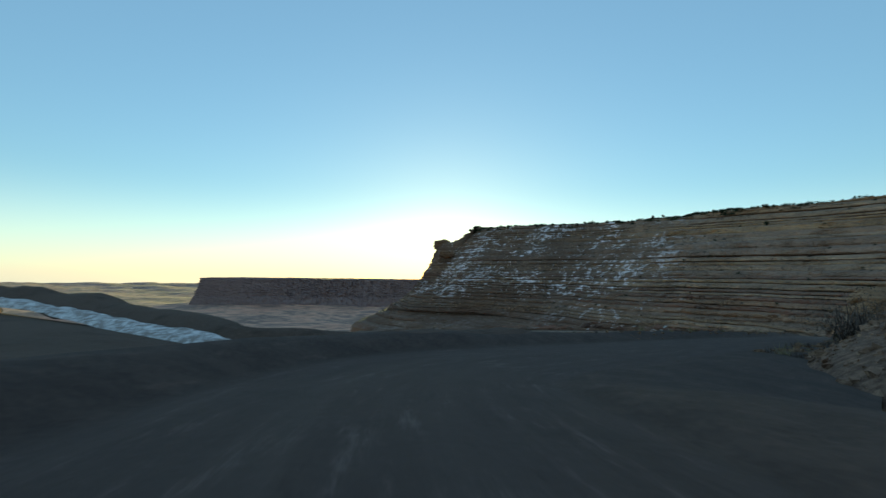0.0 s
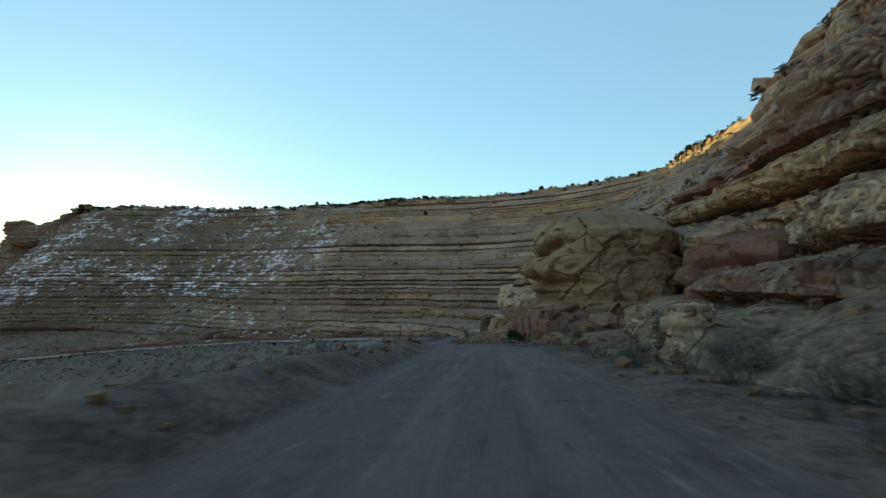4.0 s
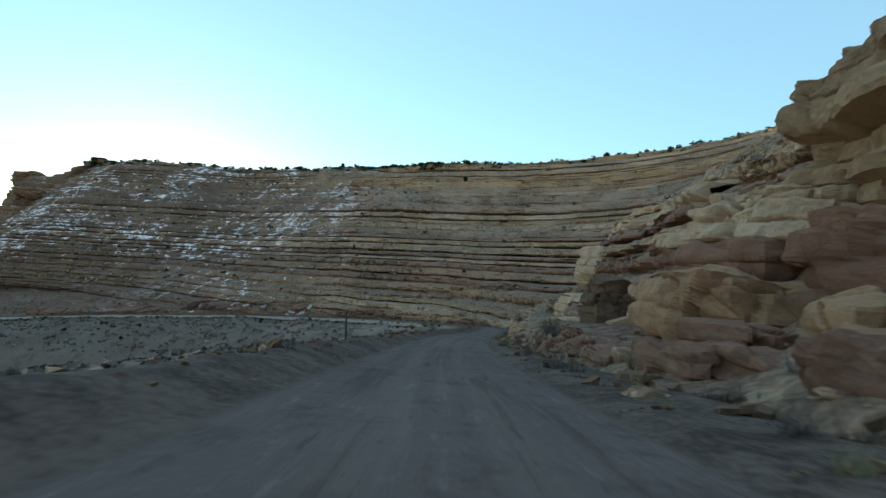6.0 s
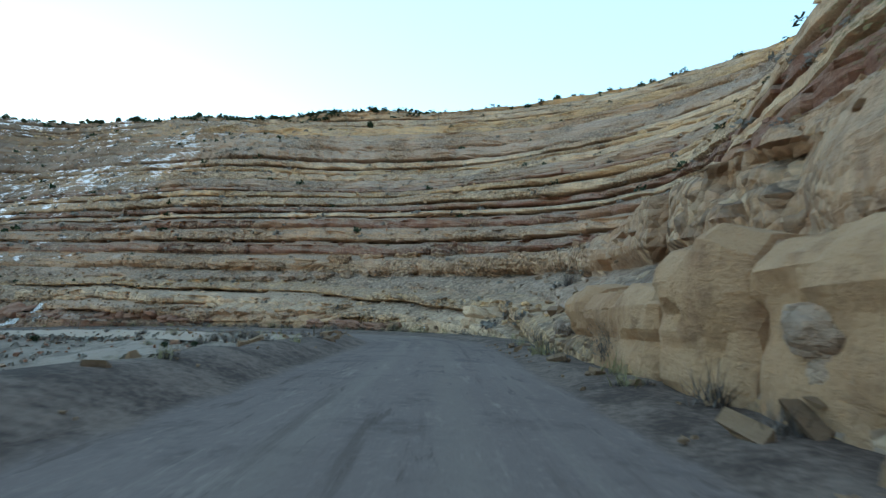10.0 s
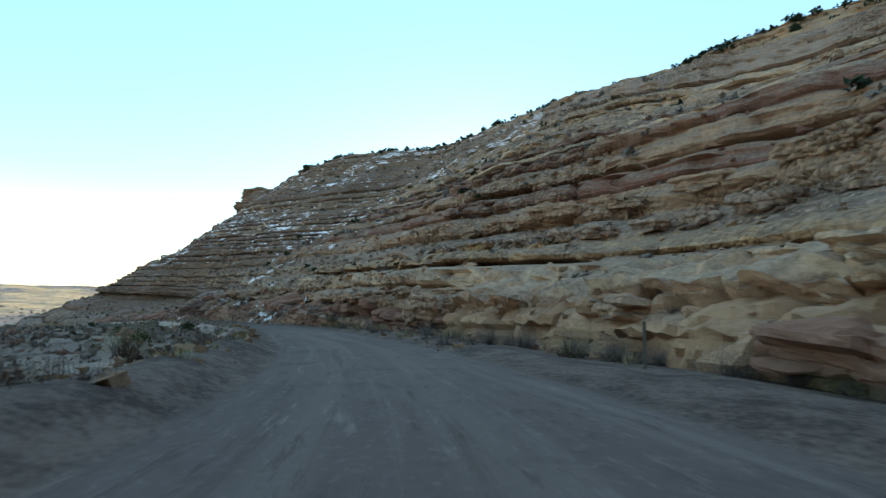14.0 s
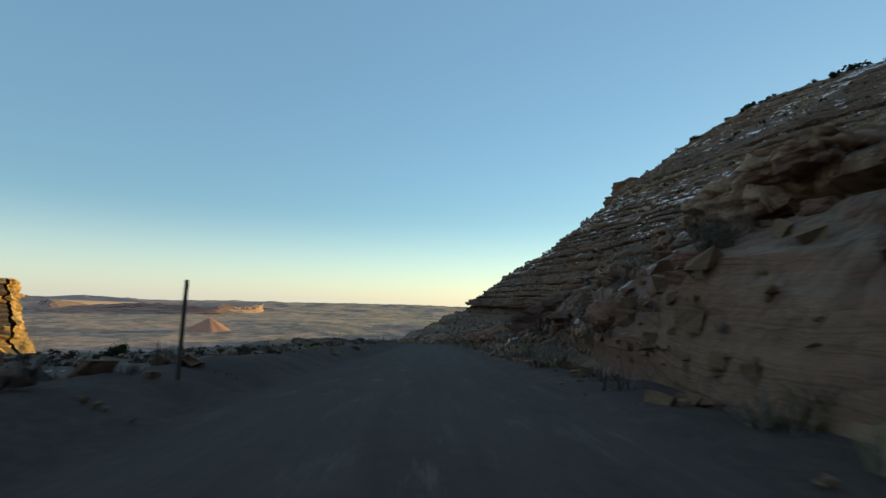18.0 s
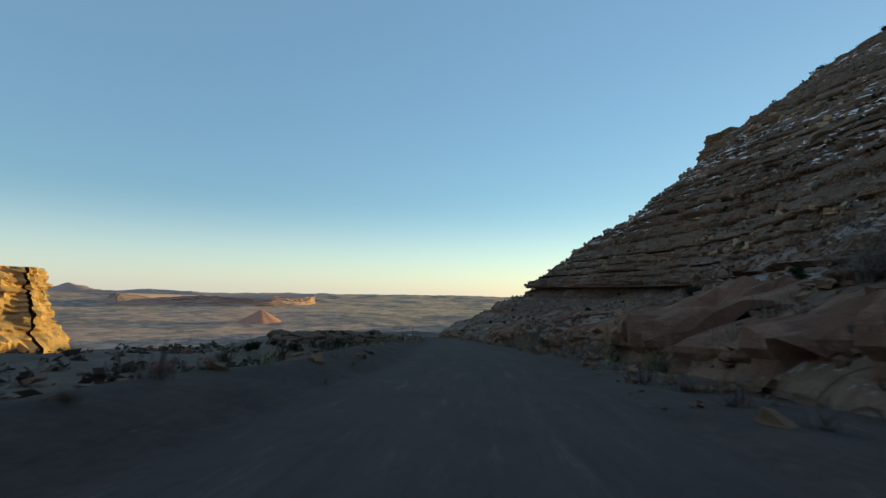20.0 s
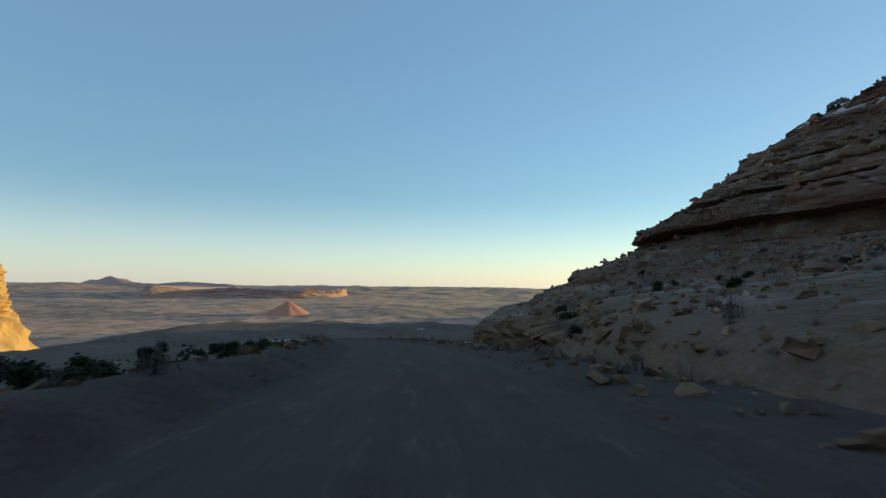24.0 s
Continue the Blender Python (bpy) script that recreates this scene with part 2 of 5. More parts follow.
def dirt_material(name, base, second, snow=False, tracks=False, patches=False):
    m, n, l, b = material(name)
    pos, p, nor = geo(n, l)
    big = noise_tex(n, l, pos, 0.05, 5)
    mid = noise_tex(n, l, pos, 0.7, 8, 0.7)
    fine = noise_tex(n, l, pos, 7.0, 4, 0.7)
    col = blend(n, l, span(n, l, big, 0.35, 0.65), base, second)
    if patches:
        # bare pale soil and darker crusts
        col = blend(n, l, span(n, l, noise_tex(n, l, pos, 0.11, 7, 0.7), 0.5, 0.62, 0.0, 0.75), col, (0.085, 0.066, 0.052))
        col = blend(n, l, span(n, l, noise_tex(n, l, pos, 0.27, 6, 0.68), 0.56, 0.66, 0.0, 0.6), col, (0.28, 0.23, 0.185))
        # browner and darker westward: the lower bench's dimness put into the colour
        col = blend(n, l, span(n, l, p[0], -25.0, -110.0, 0.0, 0.55), col, (0.085, 0.062, 0.048))
    col = blend(n, l, span(n, l, mid, 0.5, 0.7, 0.0, 0.6), col, tuple(c * 0.45 for c in base))
    col = blend(n, l, span(n, l, fine, 0.52, 0.72, 0.0, 0.5), col, tuple(c * 1.5 for c in second))
    if tracks:
        # across the road is stored in the mesh's second coordinate
        uv = n.new("ShaderNodeUVMap")
        sep = n.new("ShaderNodeSeparateXYZ")
        l.new(uv.outputs[0], sep.inputs[0])

        def along(fx, fy, detail, rough):
            st = n.new("ShaderNodeCombineXYZ")
            l.new(calc(n, l, "MULTIPLY", sep.outputs[0], fx), st.inputs[0])
            l.new(calc(n, l, "MULTIPLY", sep.outputs[1], fy), st.inputs[1])
            return noise_tex(n, l, st.outputs[0], 1.0, detail, rough)

        streak, scuff = along(0.07, 1.5, 6, 0.65), along(0.4, 2.3, 8, 0.75)
        across = sep.outputs[1]
        edge = calc(n, l, "ABSOLUTE", across)
        # two pairs of wheel tracks, packed and paler
        wheel = calc(n, l, "ABSOLUTE", calc(n, l, "SUBTRACT", calc(n, l, "ABSOLUTE", calc(n, l, "ADD", across, calc(n, l, "MULTIPLY", calc(n, l, "SUBTRACT", along(0.02, 0.0, 2, 0.5), 0.5), 1.5))), 0.85))
        col = blend(n, l, span(n, l, wheel, 0.45, 0.1, 0.0, 0.4), col, (0.165, 0.134, 0.112))
        col = blend(n, l, span(n, l, streak, 0.52, 0.68, 0.0, 0.5), col, (0.185, 0.152, 0.128))
        col = blend(n, l, span(n, l, streak, 0.46, 0.34, 0.0, 0.5), col, (0.062, 0.046, 0.037))
        col = blend(n, l, span(n, l, scuff, 0.55, 0.70, 0.0, 0.6), col, (0.25, 0.205, 0.175))
        col = blend(n, l, span(n, l, scuff, 0.43, 0.36, 0.0, 0.5), col, (0.05, 0.037, 0.03))
        edge = calc(n, l, "ADD", edge, calc(n, l, "MULTIPLY", calc(n, l, "SUBTRACT", mid, 0.5), 0.9))
        col = blend(n, l, span(n, l, edge, 2.75, 3.15, 0.0, 0.92), col, blend(n, l, span(n, l, calc(n, l, "ADD", calc(n, l, "MULTIPLY", mid, 0.6), calc(n, l, "MULTIPLY", fine, 0.4)), 0.4, 0.6), (0.045, 0.031, 0.024), (0.15, 0.112, 0.088)))
        # dimness at the top bend and north-facing lower stretch, put into the gravel's colour
        dim_ends = calc(n, l, "MAXIMUM", span(n, l, p[0], -25.0, -85.0), span(n, l, p[1], -25.0, -85.0))
        col = blend(n, l, calc(n, l, "MULTIPLY", dim_ends, span(n, l, scuff, 0.66, 0.5, 0.5, 0.75)), col, (0.055, 0.042, 0.037))
        # light catching the outer bank, put into its colour as a pale band
        col = blend(n, l, calc(n, l, "MULTIPLY", span(n, l, across, -5.1, -5.6), span(n, l, p[1], 175.0, 195.0)), col, (0.30, 0.245, 0.195))
    if snow:
        patch = noise_tex(n, l, pos, 0.12, 7, 0.72)
        s = calc(n, l, "MULTIPLY", span(n, l, patch, 0.655, 0.68), span(n, l, p[1], 215.0, 240.0))
        col = blend(n, l, s, col, (0.84, 0.77, 0.73))
    paint(n, l, col, b)
    b.inputs["Roughness"].default_value = 0.95
    b.inputs["Specular IOR Level"].default_value = 0.15
    bump(n, l, calc(n, l, "ADD", mid, calc(n, l, "MULTIPLY", fine, 0.3)), 0.6, 0.12 if tracks else 0.35, b)
    return m


def plain_material():
    m, n, l, b = material("desert_plain")
    pos, p, nor = geo(n, l)
    big = noise_tex(n, l, pos, 0.004, 8, 0.65)
    mid = noise_tex(n, l, pos, 0.02, 9, 0.7)
    col = ramp(n, l, big, [(0.3, (0.20, 0.125, 0.095)), (0.42, (0.54, 0.285, 0.185)), (0.5, (0.62, 0.36, 0.24)), (0.56, (0.19, 0.13, 0.105)), (0.62, (0.46, 0.275, 0.19)), (0.7, (0.57, 0.30, 0.195))])
    col = blend(n, l, span(n, l, mid, 0.45, 0.62, 0.0, 0.7), col, (0.17, 0.115, 0.085))
    paint(n, l, col, b)
    b.inputs["Roughness"].default_value = 0.95
    return m


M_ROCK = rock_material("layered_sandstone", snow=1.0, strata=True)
M_BEDROCK = rock_material("ledge_sandstone")
M_BOULDER = rock_material("boulder_sandstone", talus=False)
M_GROUND = dirt_material("dry_ground", (0.17, 0.135, 0.105), (0.25, 0.205, 0.165), snow=True, patches=True)
M_EARTH = dirt_material("graded_earth", (0.085, 0.062, 0.048), (0.12, 0.09, 0.07))
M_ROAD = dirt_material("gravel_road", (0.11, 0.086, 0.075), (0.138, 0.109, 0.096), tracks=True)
M_PLAIN = plain_material()

# ---- plan: the road's line ----
P = np.array([(x, y, z - 1.3) for t, x, y, z, a, b, c in PATH])
HEAD = np.array([(46.0, -150.0, 13.2), (34.0, -163.0, 12.6), (18.0, -168.0, 11.9), (2.0, -160.0, 11.2)])
d = P[-1] - P[-3]
d /= np.linalg.norm(d[:2])
TAIL = np.array([P[-1] + d * k + np.array([0.0, -0.003 * k * k, -0.0002 * k * k]) for k in (20, 40, 60, 80, 100)])
P = np.vstack([HEAD, P, TAIL])


def smooth_line(points, step):
    """Points every step metres along a Catmull-Rom line."""
    q = np.vstack([2 * points[0] - points[1], points, 2 * points[-1] - points[-2]])
    dense = []
    for i in range(1, len(q) - 2):
        for u in np.linspace(0, 1, 24, endpoint=False):
            a, b, c, e = q[i - 1], q[i], q[i + 1], q[i + 2]
            dense.append(0.5 * (2 * b + (c - a) * u + (2 * a - 5 * b + 4 * c - e) * u * u + (3 * b - a - 3 * c + e) * u ** 3))
    dense.append(q[-2])
    dense = np.array(dense)
    for _ in range(12):
        dense[1:-1] = (dense[:-2] + 2 * dense[1:-1] + dense[2:]) / 4
    s = np.r_[0, np.cumsum(np.linalg.norm(np.diff(dense[:, :2], axis=0), axis=1))]
    t = np.arange(0, s[-1], step)
    return np.stack([np.interp(t, s, dense[:, k]) for k in range(dense.shape[1])], 1)


LINE = smooth_line(P, 2.0)
tan = np.gradient(LINE[:, :2], axis=0)
tan /= np.linalg.norm(tan, axis=1)[:, None]
RIGHT = np.stack([tan[:, 1], -tan[:, 0]], 1)


def mesh_object(name, verts, faces, mat, smooth=False, parent=None):
    me = bpy.data.meshes.new(name)
    me.from_pydata([tuple(v) for v in verts], [], faces)
    me.materials.append(mat)
    if smooth:
        me.polygons.foreach_set("use_smooth", [True] * len(me.polygons))
    me.update()
    ob = new(name, me)
    if parent is not None:
        ob.parent = parent
    return ob


def grid_faces(nu, nv):
    i, j = np.meshgrid(np.arange(nu - 1), np.arange(nv - 1), indexing="ij")
    a = (i * nv + j).ravel()
    return np.stack([a, a + nv, a + nv + 1, a + 1], 1).tolist()


def fbm(x, y, z, octaves=4, h=0.9):
    return noise.fractal((x, y, z), h, 2.0, octaves)


# ---- road ----
OFF = np.array([-7.4, -6.0, -5.3, -4.9, -4.4, -3.8, -3.3, -2.9, -2.0, -0.8, 0.4, 1.6, 2.6, 3.0, 3.3, 3.7, 4.4, 5.4, 6.6, 9.5])
RISE = np.array([-0.7, 0.1, 0.38, 0.5, 0.46, 0.28, 0.08, 0.01, 0.03, 0.06, 0.07, 0.05, 0.02, -0.02, 0.03, 0.12, 0.14, 0.12, 0.0, -0.35])
rv = []
for i, (q, r) in enumerate(zip(LINE, RIGHT)):
    wide = 1.0 + 0.35 * math.exp(-((q[0] + 30) ** 2 + (q[1] + 165) ** 2) / 900.0)
    bend = math.exp(-((q[0] - 6) ** 2 + (q[1] - 190) ** 2) / 900.0)
    for o, h in zip(OFF, RISE):
        w = o * (wide if o < 0 else 1.0) * (1.0 + (-0.1 if o < 0 else 0.75) * bend)
        x, y = q[0] + r[0] * w, q[1] + r[1] * w
        rv.append((x, y, q[2] + h * (wide if o > -4.5 else wide * 1.6 - 0.6) + 0.05 * fbm(x * 0.4, y * 0.4, 0) * (0.6 if abs(o) < 3.2 else 3)))
NO = len(OFF)
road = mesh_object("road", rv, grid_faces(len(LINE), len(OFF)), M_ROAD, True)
lay = road.data.uv_layers.new(name="UVMap")
vi = np.empty(len(road.data.loops), dtype=np.int64)
road.data.loops.foreach_get("vertex_index", vi)
lay.data.foreach_set("uv", np.stack([(vi // NO) * 2.0, OFF[vi % NO]], 1).ravel())
tagged(road, "pale grey-brown graded gravel mountain road", "road", kind="structure")


# ---- ground ----
def axis(a, b, fine_a, fine_b, fine, coarse):
    return np.unique(np.round(np.r_[np.arange(a, fine_a, coarse), np.arange(fine_a, fine_b, fine), np.arange(fine_b, b, coarse)], 2))


gx, gy = axis(-800, 330, -300, 60, 2.0, 10.0), axis(-600, 620, -210, 330, 2.0, 10.0)
L2 = LINE[::3]


def ground_height(x, y):
    """Height of the ground for arrays x, y; the road's bed lies in it."""
    out = np.empty(x.shape)
    flat = out.ravel()
    xf, yf = x.ravel(), y.ravel()
    for a in range(0, len(xf), 4000):
        dx = xf[a:a + 4000, None] - L2[None, :, 0]
        dy = yf[a:a + 4000, None] - L2[None, :, 1]
        d2 = dx * dx + dy * dy + 1.0
        w = d2 ** -2.0
        z = (w * L2[None, :, 2]).sum(1) / w.sum(1)
        k = d2.argmin(1)
        dist = np.sqrt(d2[np.arange(len(k)), k])
        side = (dx[np.arange(len(k)), k] * RIGHT[::3][k, 0] + dy[np.arange(len(k)), k] * RIGHT[::3][k, 1])
        drop = np.clip(dist - 7.0, 0, None)
        fall = 0.5 + np.minimum(drop, 55.0) * 0.15 + np.clip(drop - 55.0, 0, None) * 0.8
        hill = (side > 0) & (k > 3) & (k < len(L2) - 3)
        fall = np.where(hill, 0.5 + drop * 0.02, fall)
        bench = np.clip((yf[a:a + 4000] - 190.0) / 25.0, 0, 1) * np.clip((-8.0 - xf[a:a + 4000]) / 20.0, 0, 1)
        level = 0.45 + np.minimum(drop, 48.0) * 0.035 + np.clip(drop - 48.0, 0, None) * 0.8
        fall = np.where(hill, fall, fall + (level - fall) * bench)
        flat[a:a + 4000] = np.maximum(z - fall, -152.0)
    return out


GX, GY = np.meshgrid(gx, gy, indexing="ij")
GZ = ground_height(GX, GY)
gv = []
for x, y, z in zip(GX.ravel(), GY.ravel(), GZ.ravel()):
    gv.append((x, y, z + (0.9 * fbm(x * 0.06, y * 0.06, 3, 5) + 0.35 * fbm(x * 0.35, y * 0.35, 8, 3)) - 0.35))
ground = mesh_object("ground", gv, grid_faces(len(gx), len(gy)), M_GROUND, True)
tagged(ground, "dry stony ground with sparse scrub and snow", "ground", kind="structure")

# ---- cliff: beds of sandstone above the road ----
# base point, way into the hill, height of the rim above the base, and the setback at heights above the base
STATIONS = [
    ((70, -150), (0.9, 0.45), 101, [(0, 0), (4, 8), (10, 20), (19, 38), (50, 85), (101, 165)]),
    ((30, -150), (0.95, 0.3), 101, [(0, 0), (4, 8), (10, 20), (19, 38), (50, 85), (101, 165)]),
    ((-9.6, -124), (1, 0.05), 103, [(0, 0), (4, 8), (10, 20), (19, 38), (50, 85), (103, 165)]),
    ((-8.0, -98), (1, 0.05), 106, [(0, 0), (7, 8), (14, 20), (19, 36), (50, 80), (106, 163)]),
    ((-1, -55), (1, 0.08), 111, [(0, 0), (4, 9), (10, 20), (20, 34), (50, 75), (108, 162)]),
    ((4.5, -14), (1, 0.1), 113, [(0, 0), (2, 5), (4, 12), (14, 16), (25, 24), (55, 75), (113, 160)]),
    ((5.6, 10), (1, 0.1), 115, [(0, 0), (0.5, 3), (1.6, 7), (4, 12), (12, 18), (25, 30), (55, 78), (115, 158)]),
    ((4.2, 31), (1, 0.1), 117, [(0, 0), (3, 6), (8, 14), (15, 22), (30, 45), (60, 85), (117, 155)]),
    ((3.2, 61), (1, 0.15), 110, [(0, 0), (0.8, 6), (2.4, 11.5), (9, 15.5), (15, 19), (18, 28), (30, 48), (60, 90), (110, 150)]),
    ((4.5, 88), (0.95, 0.3), 106, [(0, 0), (0.8, 5), (2.6, 9.5), (8, 15), (16, 19), (18, 27), (30, 52), (60, 100), (106, 160)]),
    ((8.5, 128), (0.8, 0.6), 103, [(0, 0), (0.5, 1.2), (3.0, 2.0), (5, 10), (8, 17), (13, 21), (20, 26), (24, 29), (28, 40), (50, 92), (103, 200)]),
    ((14.5, 170), (0.72, 0.69), 105, [(0, 0), (3, 5), (6, 14), (13, 40), (30, 65), (60, 120), (104, 205)]),
    ((9.5, 193), (0.4, 0.92), 106, [(0, 0), (3, 4), (6, 9), (14, 38), (22, 52), (50, 110), (80, 168), (104, 212)]),
    ((-10, 217), (0.0, 1), 105, [(0, 0), (2, 4), (5, 14), (10, 26), (15, 35), (23, 41), (26, 50), (48, 104), (63, 125), (98, 200)]),
    ((-42, 233.5), (-0.1, 1), 107.5, [(0, 0), (3, 4), (12, 24), (26, 40), (46, 84), (70, 122), (101, 205)]),
    ((-66, 242), (-0.12, 0.98), 104, [(0, 0), (3, 6), (6, 13), (18, 33), (44, 78), (76, 136), (108, 200)]),
    ((-104, 253), (-0.15, 0.98), 107, [(0, 0), (4, 3), (9, 12), (17, 29), (42, 80), (77, 138), (112, 205)]),
    ((-157, 266), (-0.15, 0.98), 113, [(0, 0), (2.5, 2.5), (4, 10), (8, 20), (14, 32), (36, 85), (72, 140), (113, 210)]),
    ((-198, 272), (-0.12, 0.99), 117, [(0, 0), (2.5, 3), (5, 15), (9, 32), (12, 42), (20, 46), (32, 65), (70, 120), (117, 205)]),
    ((-246, 276), (-0.1, 0.99), 121, [(0, 0), (3, 12), (6, 30), (12, 50), (22, 57), (37, 68), (75, 116), (121, 188)]),
    ((-300, 278.5), (-0.05, 1), 125, [(0, 0), (2.5, 6), (5, 20), (9, 35), (14, 49), (26, 54), (42, 67), (80, 115), (125, 182)]),
    ((-352, 283), (0.0, 1), 129, [(0, 0), (3, 8), (9, 19), (20, 38), (24, 43), (36, 60), (40, 66), (48, 88), (60, 102), (106, 162), (129, 196)]),
    ((-430, 306), (0.4, 0.9), 131, [(0, 0), (8, 20), (16, 38), (22, 47), (24, 55), (38, 77), (48, 109), (60, 123), (106, 161), (131, 185)]),
    ((-480, 377), (0.8, 0.6), 132, [(0, 0), (12, 28), (20, 50), (32, 63), (60, 85), (104, 107), (112, 131), (132, 159)]),
    ((-508, 476), (1, 0.15), 132, [(0, 0), (12, 28), (20, 48), (32, 58), (60, 80), (108, 112), (132, 154)]),
    ((-480, 600), (1, 0.0), 130, [(0, 0), (20, 18), (32, 28), (60, 50), (108, 82), (130, 124)]),
]
STATIONS = [(b, n, rim * k, [(h * k, w) for h, w in prof]) for (b, n, rim, prof), k in zip(STATIONS, [1.14, 1.14, 1.17, 1.19, 1.19, 1.14, 1.10, 1.05] + [1.0] * 40)]
SZ = []
for (bx, by), n, rim, prof in STATIONS:
    k = ((LINE[:, 0] - bx) ** 2 + (LINE[:, 1] - by) ** 2).argmin()
    SZ.append(max(LINE[k, 2], -50.0) - (1.3 if by < -90 else 0.3))
ctrl = []
HG = np.linspace(0, 150, 76)
for ((bx, by), n, rim, prof), z in zip(STATIONS, SZ):
    n = np.array(n) / np.linalg.norm(n)
    hs, ds = zip(*prof)
    ctrl.append(np.r_[bx, by, z, n, rim, np.interp(HG, hs, ds)])
ctrl = np.array(ctrl)
STEP = 1.0
sl = smooth_line(ctrl, STEP)
ZL = np.r_[np.arange(-54, 26, 0.36), np.arange(26, 90, 0.6), np.arange(90, 140, 1.0)]
rng = random.Random(5)
BEDS = [(z0, z1, hard, rng.uniform(3.5, 11.0), rng.random() * 100) for z0, z1, hard, c in BED_TABLE]
BA = np.array([b[0] for b in BEDS])


def step_height(z):
    """The height that sets a bed's setback: faces stand steep, their tops lie back; the bed too."""
    i = max(0, int(np.searchsorted(BA, z, side="right")) - 1)
    a, b, hard, _, _ = BEDS[i]
    f = (z - a) / (b - a)
    cut = 0.45 + 0.3 * hard
    slow = 1.0 - 0.96 * hard
    g = f * slow if f < cut else cut * slow + (f - cut) * (1 - cut * slow) / (1 - cut)
    return a + g * (b - a), i, f, cut


cv, strata = [], []
for si, row in enumerate(sl):
    bx, by, z0, nx, ny, rim = row[:6]
    nn = math.hypot(nx, ny)
    nx, ny = nx / nn, ny / nn
    s = si * STEP
    warp = 1.3 * noise.noise((s * 0.012, 0, 7)) + 0.5 * noise.noise((s * 0.06, 3, 7))
    top = z0 + rim + 5 * noise.noise((s * 0.03, 5, 1))
    for zl in ZL:
        z = min(max(zl, z0), top)
        st, bi, f, cut = step_height(z + warp)
        a, b, hard, length, seed = BEDS[bi]
        h = max(0.0, st - warp - z0)
        soft = min(1.0, max(0.0, 0.06 + 0.95 * noise.noise((s * 0.022, z * 0.05, 11)) + 0.5 * noise.noise((s * 0.07, z * 0.16, 17))))
        if by < -18 and z - z0 < 17:
            soft = 0.97
        elif bx < -70:
            soft = min(1.0, soft + 0.28)
        elif z - z0 < 30:
            soft *= 0.7
        d0 = float(np.interp(max(0.0, z - z0), HG, row[6:]))
        dd = d0 * soft + (1 - soft) * float(np.interp(h, HG, row[6:]))
        # the undercut band that rings the headland
        band = min(1.0, max(0.0, (-150.0 - bx) / 40.0))
        if -27.8 < z < -18.0:
            soft *= 1 - 0.7 * band
        hard = hard * (1 - 0.85 * soft)
        x, y = bx + nx * dd, by + ny * dd
        near = min(1.0, (z - z0) / 4.0) * (0.35 if by < -18 and z - z0 < 15 else 1.0)
        dd += near * (3.2 * noise.noise((x * 0.025, y * 0.025, z * 0.02)) + 2.0 * noise.noise((x * 0.11, y * 0.11, z * 0.1)))
        firm = 0.45 if f < cut and hard > 0.5 else 1.0
        dd += near * firm * (0.9 * noise.noise((x * 0.35, y * 0.35, z * 0.35)) + 0.45 * noise.noise((x * 0.9, y * 0.9, z * 0.9)))
        dd += near * (0.55 * noise.noise((x * 0.13, y * 0.13, z * 0.9)) + 0.3 * noise.noise((x * 0.4, y * 0.4, z * 2.1)))
        joint = abs(noise.noise((x * 0.21, y * 0.21, z * 0.12 + 30.0)))
        dd += near * 0.8 * max(0.0, 1 - joint / 0.05) * (1 - soft)
        if -32.0 < z < -27.8:
            dd += band * 3.6 * min(1.0, (z - z0) / 3.0)
        elif -27.8 <= z < -23.0:
            dd -= band * 1.2
        undercut_dark, shade = 0.0, noise.cell((bi * 1.7, math.floor(s / 37.0 + seed), 3.0))
        if f < cut:
            u = s / length + seed + 0.5 * noise.noise((s * 0.05, bi, 2))
            block = noise.cell((math.floor(u), bi, 1.0))
            groove = math.exp(-((u - round(u)) * length / 0.9) ** 2)
            dd += near * hard * (-1.1 * block + 1.0 * groove - 0.8 * math.sin(f / cut * 3.1))
            shade = block
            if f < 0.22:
                # shade under the ledge, stored for the colour as a dark strip
                undercut_dark = (1 - soft) * min(1.0, 2.0 * (1 - f / 0.22)) * (1.0 if seed > 55 else 0.25)
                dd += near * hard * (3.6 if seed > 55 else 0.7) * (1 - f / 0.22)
        if zl > top:
            # unseen plateau behind the rim, raised to hold off the low sun
            flatter = 1.0 if bx > -330 else 0.25
            dd += (zl - top) * 4.0 * flatter
            z = top + (zl - top) * (0.45 if bx > -330 else 0.02) + 0.8 * noise.noise((x * 0.05, y * 0.05, zl))
        elif zl < z0:
            dd -= 1.2
            z = z0 - 7.0
        cv.append((bx + nx * dd, by + ny * dd, z))
        strata.append((z + warp, undercut_dark, shade))
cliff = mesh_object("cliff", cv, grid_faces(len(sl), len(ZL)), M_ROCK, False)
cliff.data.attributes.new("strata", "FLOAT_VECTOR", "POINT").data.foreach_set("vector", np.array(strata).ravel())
tagged(cliff, "layered tan, cream and red sandstone cliff with snow on its ledges", "cliff", kind="structure")

# ---- plain ----
pv, R0 = [], np.geomspace(420, 4900, 110)
AZ = np.radians(np.r_[np.arange(0, 180, 4.0), np.arange(180, 330, 0.5), np.arange(330, 361, 3.0)])
for r in R0:
    e = np.interp(math.log(r), [math.log(420), math.log(900), math.log(2200), math.log(4900)], [16.0, 7.5, 2.6, 0.5])
    for a in AZ:
        x, y = -100 + r * math.sin(a), 150 + r * math.cos(a)
        pv.append((x, y, -30 - r * math.tan(radians(e)) + 0.003 * r * fbm(x * 0.003, y * 0.003, 0, 6)))
plain = mesh_object("backdrop", pv, grid_faces(len(R0), len(AZ)), M_PLAIN, True)
